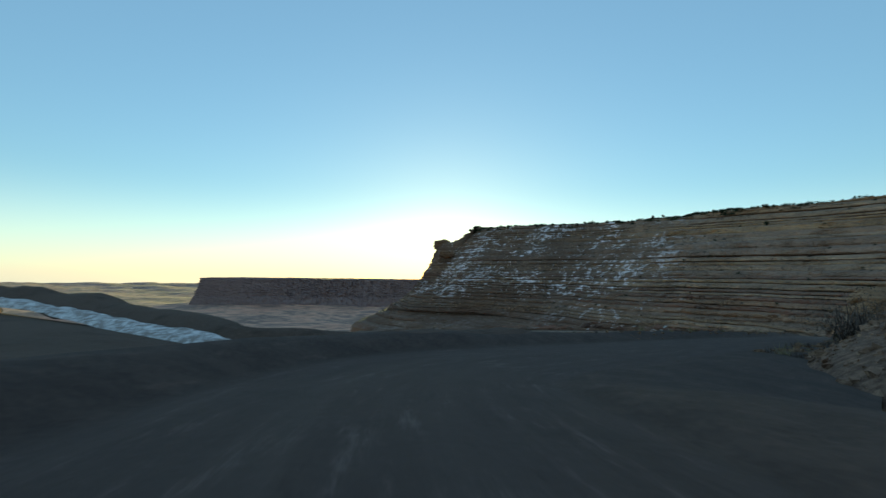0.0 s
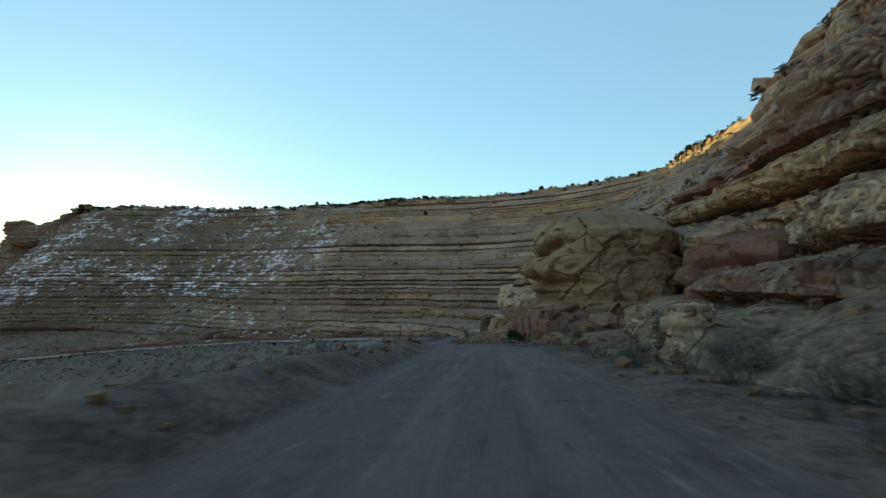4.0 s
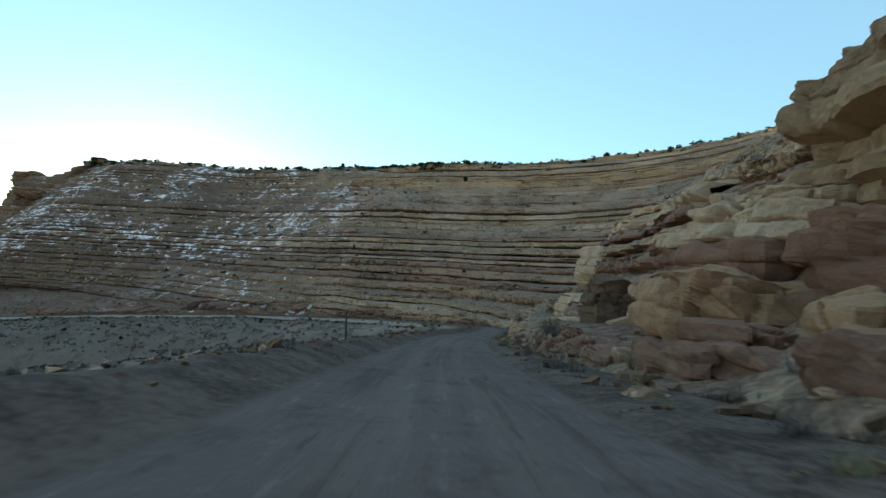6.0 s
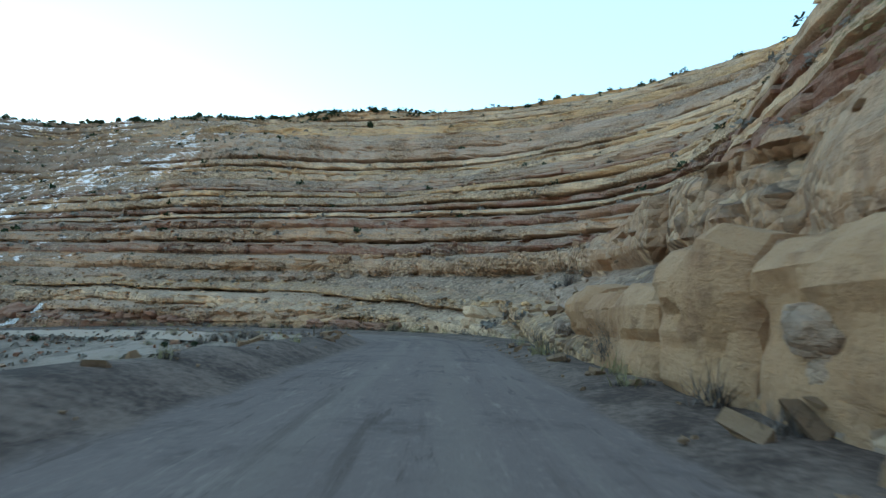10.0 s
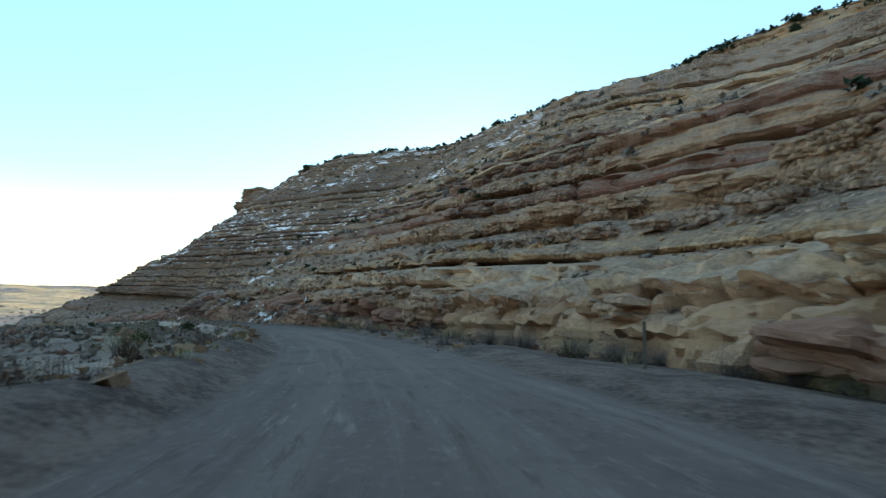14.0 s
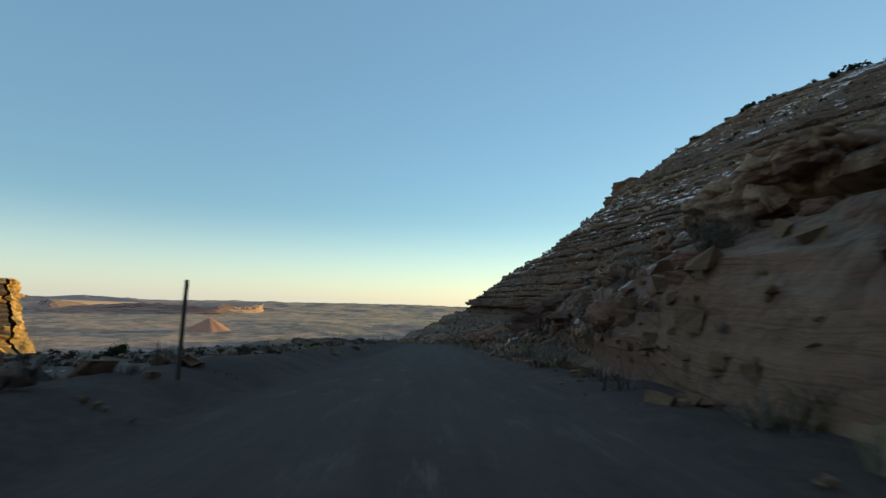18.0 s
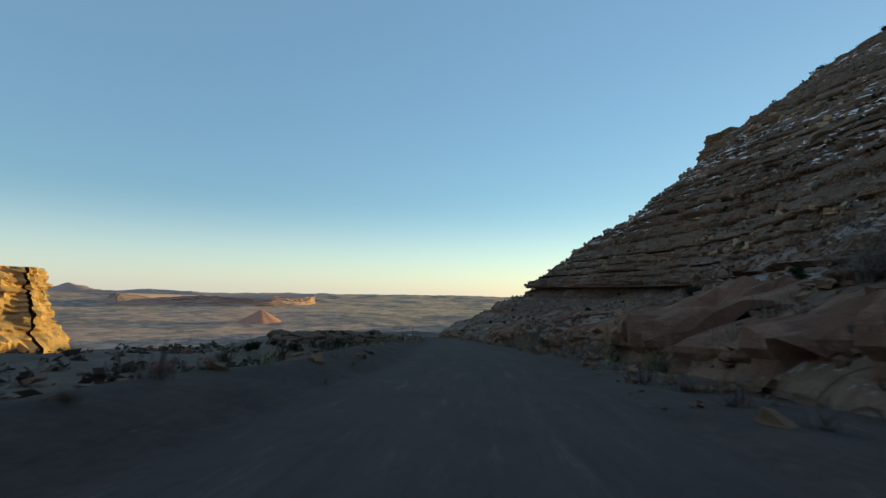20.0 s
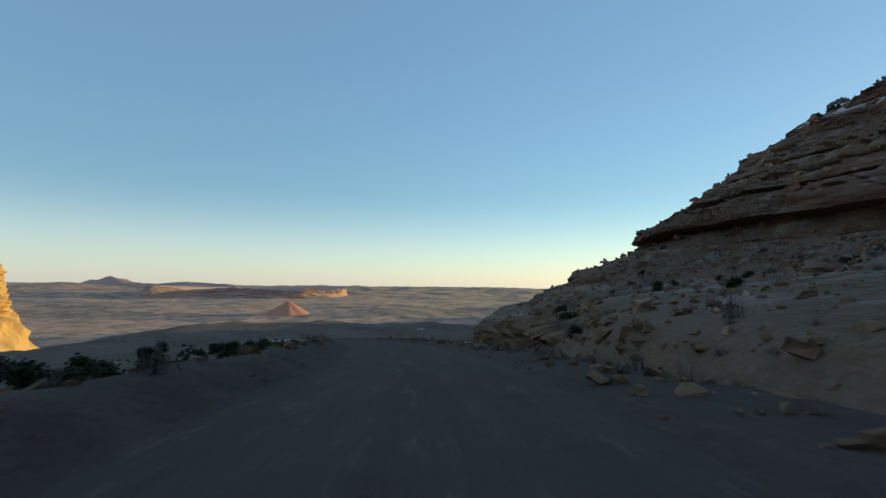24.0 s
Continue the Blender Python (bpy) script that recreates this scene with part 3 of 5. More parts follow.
tagged(plain, "wide sunlit desert plain with low hills", "desert", kind="structure")

# ---- massive rock ----
def plain_rock(name, a, b, c):
    """Massive sandstone without strong beds: two tones, a third in stains, fine lamination and joints."""
    m, n, l, bs = material(name)
    pos, p, nor = geo(n, l)
    big = noise_tex(n, l, pos, 0.16, 5, 0.6)
    mid = noise_tex(n, l, pos, 0.9, 8, 0.68)
    fine = noise_tex(n, l, pos, 5.0, 6, 0.7)
    mp = n.new("ShaderNodeMapping")
    mp.inputs["Scale"].default_value = (0.5, 0.5, 2.2)
    mp.inputs["Rotation"].default_value = (0.12, 0.08, 0.0)
    l.new(pos, mp.inputs["Vector"])
    lam = noise_tex(n, l, mp.outputs[0], 1.0, 6, 0.65)
    col = blend(n, l, span(n, l, big, 0.38, 0.62), a, b)
    col = blend(n, l, span(n, l, mid, 0.5, 0.7, 0.0, 0.7), col, c)
    col = blend(n, l, span(n, l, lam, 0.54, 0.70, 0.0, 0.35), col, (c[0] * 0.5, c[1] * 0.5, c[2] * 0.5))
    vor = n.new("ShaderNodeTexVoronoi")
    vor.feature = "DISTANCE_TO_EDGE"
    vor.inputs["Scale"].default_value = 0.42
    wv = n.new("ShaderNodeVectorMath")
    wv.operation = "MULTIPLY_ADD"
    wz = n.new("ShaderNodeTexNoise")
    wz.inputs["Scale"].default_value = 0.5
    l.new(pos, wz.inputs["Vector"])
    l.new(wz.outputs["Color"], wv.inputs[0])
    wv.inputs[1].default_value = (2.5, 2.5, 2.0)
    l.new(pos, wv.inputs[2])
    l.new(wv.outputs[0], vor.inputs["Vector"])
    crack = span(n, l, calc(n, l, "ADD", vor.outputs["Distance"], span(n, l, big, 0.42, 0.58, 0.06, 0.0)), 0.0, 0.02)
    col = blend(n, l, calc(n, l, "MULTIPLY", calc(n, l, "SUBTRACT", 1.0, crack), 0.12), col, (0.07, 0.048, 0.035))
    col = blend(n, l, span(n, l, fine, 0.52, 0.75, 0.0, 0.4), col, (a[0] * 1.15, a[1] * 1.15, a[2] * 1.1))
    paint(n, l, col, bs)
    bs.inputs["Roughness"].default_value = 0.93
    bs.inputs["Specular IOR Level"].default_value = 0.15
    h = calc(n, l, "ADD", calc(n, l, "ADD", mid, calc(n, l, "MULTIPLY", lam, 0.35)), calc(n, l, "MULTIPLY", crack, 0.12))
    bump(n, l, calc(n, l, "ADD", h, calc(n, l, "MULTIPLY", fine, 0.3)), 0.8, 0.35, bs)
    return m


M_PALEROCK = plain_rock("tan_sandstone", (0.50, 0.37, 0.245), (0.40, 0.285, 0.185), (0.31, 0.20, 0.125))
M_REDROCK = plain_rock("red_brown_sandstone", (0.25, 0.14, 0.095), (0.185, 0.098, 0.067), (0.34, 0.225, 0.155))
M_TANWALL = plain_rock("orange_tan_sandstone", (0.41, 0.265, 0.155), (0.32, 0.195, 0.112), (0.22, 0.125, 0.076))
# distance haze on the far mesa, put into a grey-mauve colour
M_HAZEROCK = plain_rock("grey_mauve_far_rock", (0.25, 0.19, 0.18), (0.21, 0.155, 0.15), (0.16, 0.12, 0.115))
M_BADLAND = plain_rock("pink_badland_earth", (0.44, 0.29, 0.245), (0.52, 0.37, 0.32), (0.27, 0.17, 0.14))
M_BUTTE = plain_rock("red_butte_earth", (0.50, 0.22, 0.14), (0.56, 0.28, 0.19), (0.32, 0.14, 0.09))
M_HEADROCK = plain_rock("weathered_tan_sandstone", (0.37, 0.255, 0.15), (0.27, 0.18, 0.105), (0.19, 0.11, 0.065))
M_TALUS = plain_rock("pale_broken_sandstone", (0.34, 0.245, 0.17), (0.23, 0.155, 0.105), (0.15, 0.09, 0.064))
M_RUBBLE = plain_rock("broken_brown_sandstone", (0.25, 0.165, 0.10), (0.18, 0.115, 0.072), (0.13, 0.076, 0.05))
# red rock with the near wall's shade put into its colour
M_SHADEROCK = plain_rock("varnished_red_rock", (0.125, 0.075, 0.055), (0.085, 0.05, 0.038), (0.17, 0.11, 0.08))
M_DARKROCK = plain_rock("dark_ledge_rock", (0.13, 0.085, 0.06), (0.17, 0.115, 0.08), (0.09, 0.055, 0.04))


# ---- far mesas ----
def mesa(name, outline, top, foot, label, seed, grain=1.0, mat=None):
    """A flat-topped mesa: a cliff ring above a fan of talus."""
    pts = smooth_line(np.array(list(outline) + [outline[0]], float), 4.0)[:, :2]
    c = pts.mean(0)
    rows = [(0.11 * h / 0.5 + 0.03 * int(h * 14) / 7 if h < 0.5 else 0.17 + (h - 0.5) * 0.45, h) for h in np.r_[np.linspace(0, 0.5, 30), np.linspace(0.52, 1, 10)]]
    verts = []
    for k, (wx, wy) in enumerate(pts):
        x, y = wx * grain, wy * grain
        out = np.array([wx, wy]) - c
        out /= np.linalg.norm(out)
        for j, (w, h) in enumerate(rows):
            z = top - h * (top - foot)
            n1 = 0.07 * noise.noise((x * 0.025, y * 0.025, seed + z * 0.01)) + 0.05 * noise.noise((x * 0.09, y * 0.09, seed + z * 0.03))
            n1 += 0.06 * noise.noise((x * 0.06, y * 0.06, z * 0.3)) + 0.035 * noise.noise((x * 0.2, y * 0.2, z * 0.4))
            n1 -= 0.02 * max(0.0, 1 - abs(noise.noise((x * 0.05, y * 0.05, 4.0))) / 0.08) * (1 if h < 0.5 else 0)
            d = (w + n1 * (4 - 3 * grain)) * (top - foot)
            verts.append((wx + out[0] * d, wy + out[1] * d, z + 2.0 * noise.noise((x * 0.08, y * 0.08, seed)) + ((3.5 if grain == 1 else 20.0) * (noise.noise((x * 0.03, y * 0.03, seed)) + (0.6 * noise.noise((x * 0.12, y * 0.12, seed)) if grain < 1 else 0)) if j < 3 or (grain < 1 and j < 30) else 0)))
    faces = grid_faces(len(pts), len(rows))
    verts.append((c[0], c[1], top + 1.0))
    for k in range(len(pts) - 1):
        faces.append([k * len(rows), (k + 1) * len(rows), len(verts) - 1])
    ob = mesh_object(name, verts, faces, mat or M_MESA)
    return tagged(ob, label, "mesa", kind="structure")


M_MESA = rock_material("golden_sandstone", talus=False, sun_gold=0.55)
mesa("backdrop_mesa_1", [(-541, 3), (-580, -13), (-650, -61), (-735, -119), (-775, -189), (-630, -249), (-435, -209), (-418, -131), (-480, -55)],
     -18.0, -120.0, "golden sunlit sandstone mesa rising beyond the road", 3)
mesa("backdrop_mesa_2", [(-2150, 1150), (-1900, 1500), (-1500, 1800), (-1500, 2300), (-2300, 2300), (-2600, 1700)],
     -6.0, -180.0, "hazy flat-topped mesa far across the valley", 9, 1.0, M_HAZEROCK)
mesa("backdrop_badlands", [(-2689, -965), (-2898, -731), (-2888, -417), (-3142, -156), (-3538, -212), (-3422, -732), (-3229, -1228)],
     -80.0, -126.0, "pinkish eroded badland scarp across the plain", 5, 0.16, M_BADLAND)
# low butte and ridges on the plain
for name, x, y, r, h, z in (("backdrop_butte", -1930, -140, 85, 28, -133), ("backdrop_ridge_3", -4350, -1500, 800, 62, -120),
                            ("backdrop_ridge_4", -4500, -2200, 400, 80, -110)):
    verts, nr, na = [], 10, 48
    for i in range(nr):
        f = i / (nr - 1)
        for j in range(na + 1):
            a = 2 * math.pi * (j % na) / na
            rr = r * f * (1 + 0.25 * noise.noise((math.cos(a) * 2, math.sin(a) * 2, x * 0.01)))
            px, py = x + rr * math.cos(a) * 0.35 if "ridge" in name else x + rr * math.cos(a), y + rr * math.sin(a)
            k = (1 - f) ** 0.95 if "butte" in name else (1 - f ** 1.6)
            verts.append((px, py, z - 20 + (h + 20) * k * (1 + 0.35 * noise.noise((px * 0.012, py * 0.012, 2)))))
    tagged(mesh_object(name, verts, grid_faces(nr, na + 1), M_BUTTE if "butte" in name else M_BADLAND, True), "reddish eroded hill on the desert plain", "hill", kind="structure")


# ---- loose rocks ----
def rock_mesh(name, seed, sx, sy, sz, n=22, boxy=0.6, bed=0.5, rough=1.0, mat=None):
    """A weathered body of rock in metres: rounded, broken into beds and blocks by partings and joints."""
    bm = bmesh.new()
    bmesh.ops.create_cube(bm, size=2.0)
    bmesh.ops.subdivide_edges(bm, edges=bm.edges[:], cuts=n, use_grid_fill=True)
    size = (sx * sy * sz) ** (1 / 3)
    k = min(1.0, size / 6.0)
    off = Vector((seed * 13.7, seed * 5.1, seed * 2.3))
    thick = 1.5
    for v in bm.verts:
        c = v.co.copy()
        s = c.normalized()
        q = c * boxy + s * (1 - boxy) * 1.2
        p = Vector((q.x * sx / 2, q.y * sy / 2, q.z * sz / 2))
        w = (p + off) / k
        out = Vector((s.x, s.y, s.z * 0.6)).normalized()
        d = 0.13 * size * noise.noise((p + off) * (1.6 / size)) + 0.05 * size * noise.noise((p + off) * (3.7 / size))
        # beds: each stands out by its own amount, with a shadowed parting at its foot
        zb = w.z / thick + 0.45 * noise.noise((w.x * 0.12, w.y * 0.12, w.z * 0.2))
        bi, f = math.floor(zb), zb - math.floor(zb)
        side = 1 - abs(s.z) ** 2
        d += k * bed * side * (1.5 * (noise.cell((bi + 0.5, seed, 0.5)) - 0.5) - 0.8 * math.exp(-(f / 0.13) ** 2) - 0.5 * max(0.0, (f - 0.75) / 0.25) ** 2)
        # joints between blocks
        near, spots = noise.voronoi((w.x * 0.2 + bi * 3.1, w.y * 0.2, w.z * 0.09), distance_metric="DISTANCE")
        gap = near[1] - near[0]
        d += k * rough * (0.75 * (noise.cell(spots[0] * 37.0) - 0.5) - 0.6 * max(0.0, 1 - gap / 0.07))
        d += k * rough * (0.28 * noise.noise(w * 0.8) + 0.16 * noise.noise(w * 1.9) + 0.08 * noise.noise(w * 4.3))
        v.co = p + out * d
    me = bpy.data.meshes.new(name)
    bm.to_mesh(me)
    bm.free()
    me.materials.append(mat or M_BOULDER)
    return me


def boulder_mesh(name, seed, boxy=0.5, n=5, bedded=0.0, mat=None):
    """A worn block: a rounded box, chipped, with beds across it where bedded."""
    bm = bmesh.new()
    bmesh.ops.create_cube(bm, size=2.0)
    bmesh.ops.subdivide_edges(bm, edges=bm.edges[:], cuts=n, use_grid_fill=True)
    for v in bm.verts:
        c = v.co.copy()
        s = c.normalized()
        q = c * boxy + s * (1 - boxy) * 1.15
        k = 1 + 0.22 * noise.noise(s * 1.3 + Vector((seed * 7.1, 0, 0))) + 0.10 * noise.noise(s * 3.1 + Vector((0, seed * 3.3, 0)))
        k += 0.05 * noise.noise(s * 7 + Vector((0, 0, seed)))
        q = q * k
        if bedded:
            q.xy *= 1 - bedded * 0.16 * (0.5 + 0.5 * math.sin(q.z * 11 + 2 * noise.noise(s * 1.5) + seed))
        v.co = q
    me = bpy.data.meshes.new(name)
    bm.to_mesh(me)
    bm.free()
    me.materials.append(mat or M_BOULDER)
    return me


rnd = random.Random(11)
BOULDERS = [boulder_mesh("boulder", i, boxy=rnd.uniform(0.15, 0.5), n=7, bedded=rnd.choice([0, 0, 0.3])) for i in range(9)]


def boulder(mesh, x, y, z, sx, sy, sz, turn, tilt=0.0, name="boulder", label="tan and rust-red sandstone boulder beside the gravel road", group="boulders by the road"):
    ob = new(name, mesh)
    ob.matrix_world = pose(x, y, z, tilt, tilt * 0.6, turn) @ Matrix.Diagonal((sx / 2, sy / 2, sz / 2, 1))
    return tagged(ob, label, "boulder", group)


CV = np.array(cv).reshape(len(sl), len(ZL), 3)


def road_z(x, y):
    k = ((LINE[:, 0] - x) ** 2 + (LINE[:, 1] - y) ** 2).argmin()
    return LINE[k, 2], math.hypot(LINE[k, 0] - x, LINE[k, 1] - y), k


def station_of(x, y):
    return int(((sl[:, 0] - x) ** 2 + (sl[:, 1] - y) ** 2).argmin())


# boulders that lie apart at the foot of the slope
for x, y, z, sx, sy, sz, turn, m in (
                                     (6.9, 50.2, -7.0, 2.2, 2.0, 1.9, 70, 3), (13.0, 39.0, -1.6, 6.0, 5.0, 4.0, 0, 5),
                                     (8.0, 39.0, -4.6, 3.4, 2.8, 2.4, 55, 6), (6.8, 52.5, -6.9, 1.6, 1.5, 1.1, 12, 7), (12.5, 33.0, -0.8, 5.0, 5.0, 4.5, 80, 8),
                                     (30.0, 251.0, -9.0, 5, 4, 3.6, 20, 2), (16.0, 226.0, -9.5, 4.2, 3, 2.4, 50, 4),
                                     (-28.2, 227.0, -22.2, 2.2, 2.0, 2.6, 30, 6), (-76.5, 256.0, -20.8, 3.4, 3.0, 3.0, 15, 6), (-70.0, 246.5, -24.3, 2.2, 2.0, 1.3, 65, 3)):
    boulder(BOULDERS[m], x, y, z, sx, sy, sz, turn, 6)

# rubble along the foot and on the ledges
for i in range(330):
    k = rnd.randrange(70, len(LINE) - 90)
    if rnd.random() < 0.68:
        off, sc = rnd.uniform(5.0, 9.0), rnd.choice([0.3, 0.4, 0.5, 0.7, 0.9, 1.3])
        if math.hypot(LINE[k, 0] - 4, LINE[k, 1] - 190) < 32:
            off, sc = off + 4.5, min(sc, 0.5)
        q = LINE[k, :2] + RIGHT[k] * off
        kk = ((sl[:, 0] - q[0]) ** 2 + (sl[:, 1] - q[1]) ** 2).argmin()
        j = ((CV[kk, :, 0] - q[0]) ** 2 + (CV[kk, :, 1] - q[1]) ** 2).argmin()
        x, y, z = CV[kk, j]
        z = max(z, LINE[k, 2] - 0.1)
        if y < -112:
            continue
    else:
        off, sc = -rnd.uniform(5.5, 22), rnd.choice([0.3, 0.4, 0.6, 0.8])
        x, y = LINE[k, :2] + RIGHT[k] * off
        z = float(ground_height(np.array([x]), np.array([y]))[0]) - 0.1
    boulder(rnd.choice(BOULDERS), x, y, z + 0.1 * sc, sc * rnd.uniform(0.9, 1.5), sc, sc * rnd.uniform(0.6, 0.9), rnd.uniform(0, 360), rnd.uniform(-12, 12),
            "rock", "small broken sandstone rock on the dry slope", "scattered rocks")

# ---- the overhanging head of rock ----
HEADS = [(-4.2, 5.9), (-3.1, 5.6), (-1.8, 5.3), (0.0, 5.4), (0.35, 5.8), (0.5, 6.6), (0.8, 6.3), (1.6, 6.1), (1.9, 6.7), (2.3, 6.4), (2.8, 5.3), (3.3, 4.95), (3.9, 5.2),
         (4.4, 5.6), (4.75, 6.9), (5.3, 6.4), (6.0, 6.1), (6.9, 6.3), (7.7, 6.8), (8.6, 7.8), (9.2, 9.3), (9.6, 11.6)]
hz, hx = zip(*HEADS)
# hollows: place, half width across, half height, rise to the side, depth
DENTS = [((8.5, 13.9, 6.6), 1.25, 0.5, 0.28, 2.2), ((9.0, 14.4, 8.05), 0.28, 0.2, 0.1, 0.8), ((8.1, 15.9, 7.9), 0.2, 0.16, 0.0, 0.6), ((7.9, 15.6, 5.85), 0.5, 0.26, 0.2, 0.8),
         ((8.8, 13.2, 3.0), 1.6, 0.22, 0.08, 0.6), ((9.8, 12.2, 4.4), 0.8, 0.3, 0.25, 0.5), ((8.2, 14.2, 2.0), 1.8, 0.16, 0.02, 0.5)]
hv, nz, na = [], 110, 220
for i in range(nz):
    z = -4.2 + 13.8 * i / (nz - 1)
    rx = 13.5 - float(np.interp(z, hz, hx))
    ry = 6.8 + (1.6 if z < 0.3 else 0.0) - max(0.0, (z - 7.0)) * 1.9
    ry = max(ry, 0.8)
    for j in range(na + 1):
        a = 2 * math.pi * (j % na) / na
        c, s_ = math.cos(a), math.sin(a)
        k = 1 + 0.10 * noise.noise((c * 1.5, s_ * 1.5, z * 0.18)) + 0.05 * noise.noise((c * 4, s_ * 4, z * 0.8)) + 0.022 * noise.noise((c * 11, s_ * 11, z * 2.6))
        k += 0.028 * noise.noise((c * 2.2, s_ * 2.2, z * 1.7)) + 0.010 * noise.noise((c * 24, s_ * 24, z * 5.0))
        near, spots = noise.voronoi((c * 3.4, s_ * 3.4, z * 0.32), distance_metric="DISTANCE")
        k += 0.07 * (noise.cell(spots[0] * 29.0) - 0.5) - 0.05 * max(0.0, 1 - (near[1] - near[0]) / 0.09)
        x, y = 13.5 + rx * k * c, 17.5 + ry * k * s_
        x, zz = x + 1.35, z + 1.0
        for (ex, ey, ez), hw, hh, tilt, deep in DENTS:
            u = (x - ex) * 0.86 - (y - ey) * 0.51
            v = (zz - ez - tilt * u) / hh
            f = deep * math.exp(-(u / hw) ** 2 - v * v) if y < 18.5 and abs(u) < 4 else 0.0
            x, y = x + 0.5 * f, y + 0.86 * f
        # long slanting joint
        u = (x - 9.6) * 0.86 - (y - 12.2) * 0.51
        if y < 18 and -1.4 < u < 3.5:
            f = 0.5 * math.exp(-((zz - 2.6 - 1.1 * u) / 0.13) ** 2)
            x, y = x + 0.5 * f, y + 0.86 * f
        hv.append((x, y, zz))
head_rock = mesh_object("rock_outcrop", hv, grid_faces(nz, na + 1), M_HEADROCK)
tagged(head_rock, "overhanging head-shaped sandstone outcrop with a dark hollow", "rock outcrop")
for x, y, z, sx, sy, sz, turn, m in ((8.7, 10.4, -1.6, 5.2, 5.6, 4.4, 4, 1), (8.2, 16.0, -1.9, 5.0, 5.8, 4.2, -6, 3), (8.6, 22.0, -2.4, 5.4, 6.4, 4.2, 5, 5), (9.5, 4.6, -1.5, 4.6, 5.0, 3.2, 12, 7)):
    ob = new("rock_block", rock_mesh("rock_block", 80 + m, sx, sy, sz, 34, 0.86, 0.12, 0.8, M_REDROCK))
    ob.matrix_world = pose(x, y, z, 0, 0, turn)
    tagged(ob, "massive red-brown sandstone block under the overhang", "rock", "blocks under the overhang")
# varnished blocks fallen beside the road past the overhang
for x, y, z, sx, sy, sz, turn, m, mat, label in (
        (11.6, 56.0, -5.1, 6.2, 8.6, 4.2, 8, 41, "t", "large tan block streaked with dark desert varnish"), (9.0, 68.4, -5.9, 2.7, 2.6, 4.6, 10, 42, "d", "upright dark-varnished block of sandstone"),
        (7.6, 47.5, -6.2, 3.0, 2.8, 2.8, 40, 43, "r", "rounded red-brown boulder fallen beside the road"), (9.6, 44.6, -5.2, 3.6, 3.2, 3.0, 75, 44, "t", "tan sandstone block fallen beside the road"),
        (6.4, 60.5, -8.2, 3.0, 11.0, 2.0, 6, 45, "p", "low pale sandstone ledge beside the road"), (7.8, 73.5, -8.3, 2.6, 4.4, 2.6, 20, 46, "p", "pale tilted sandstone slab beside the road"),
        (12.6, 46.0, -2.4, 5.0, 7.0, 3.6, 20, 47, "r", "red-brown sandstone block above the roadside rubble"), (14.5, 60.0, -2.4, 6.5, 9.0, 2.4, 15, 48, "r", "red-brown sandstone block above the roadside rubble"),
        (7.2, 41.2, -5.2, 2.4, 2.2, 1.8, 15, 49, "t", "tan sandstone block fallen beside the road"), (6.3, 52.8, -7.4, 1.5, 1.7, 1.2, 50, 50, "p", "pale broken stone beside the road")):
    ob = new("rock_block", rock_mesh("rock_block", m, sx, sy, sz, 20, 0.72, 0.25, 0.6, {"r": M_REDROCK, "d": M_DARKROCK, "p": M_PALEROCK, "t": M_TANWALL}[mat]))
    ob.matrix_world = pose(x, y, z, 0, 0, turn)
    tagged(ob, label, "rock", "fallen blocks beside the road")
# pale smooth outcrops and ledges near the road
for x, y, z, sx, sy, sz, turn, seed, label in (
        (25.5, 107, -9.2, 18, 26, 7.0, 24, 21, "pale smooth sandstone outcrop bulging from the slope"),
        (36, 126, -1.5, 28, 24, 9, 40, 22, "rounded cream sandstone dome above the road"),
        (25.0, 54.5, 1.4, 18, 14, 19, 12, 37, "tan sandstone buttress with a rounded brow"),
        (24, 3, 0.5, 16, 12, 13, 10, 23, "cracked red-brown sandstone buttress"),
        (27, -14, 4.0, 18, 14, 22, 0, 24, "greenish tan sandstone wall with an overhung lip"),
        (23, 36, 1.0, 18, 16, 9, 15, 25, "cream sandstone ledge over red beds"),
        (24, 62, -1.5, 24, 16, 9, 5, 26, "cream sandstone ledge over red beds"),
        (-397, 455, 58.3, 23, 21, 13, 20, 29, "rounded sandstone knob overhanging the rim"),
        (-376, 436, 43, 22, 20, 8, 30, 30, "rounded sandstone knob overhanging the rim"),
        (21.5, 182, -18.7, 15, 18, 4.0, 20, 27, "pale cross-bedded sandstone shoulder at the bend"),
        (22.5, 204, -16.6, 17, 14, 4.2, 50, 28, "pale cross-bedded sandstone shoulder at the bend")):
    smooth = "smooth" in label or "cream sandstone dome" in label
    me = rock_mesh("rock_outcrop", seed, sx, sy, sz, 60, 0.5, 0.25 if smooth else 0.8, 0.5 if smooth else 0.9, M_REDROCK if "red-brown" in label else M_RUBBLE if "knob" in label else M_HEADROCK if y < 60 else M_PALEROCK)
    ob = new("rock_outcrop", me)
    ob.matrix_world = pose(x, y, z, 0, 0, turn)
    tagged(ob, label, "rock outcrop")


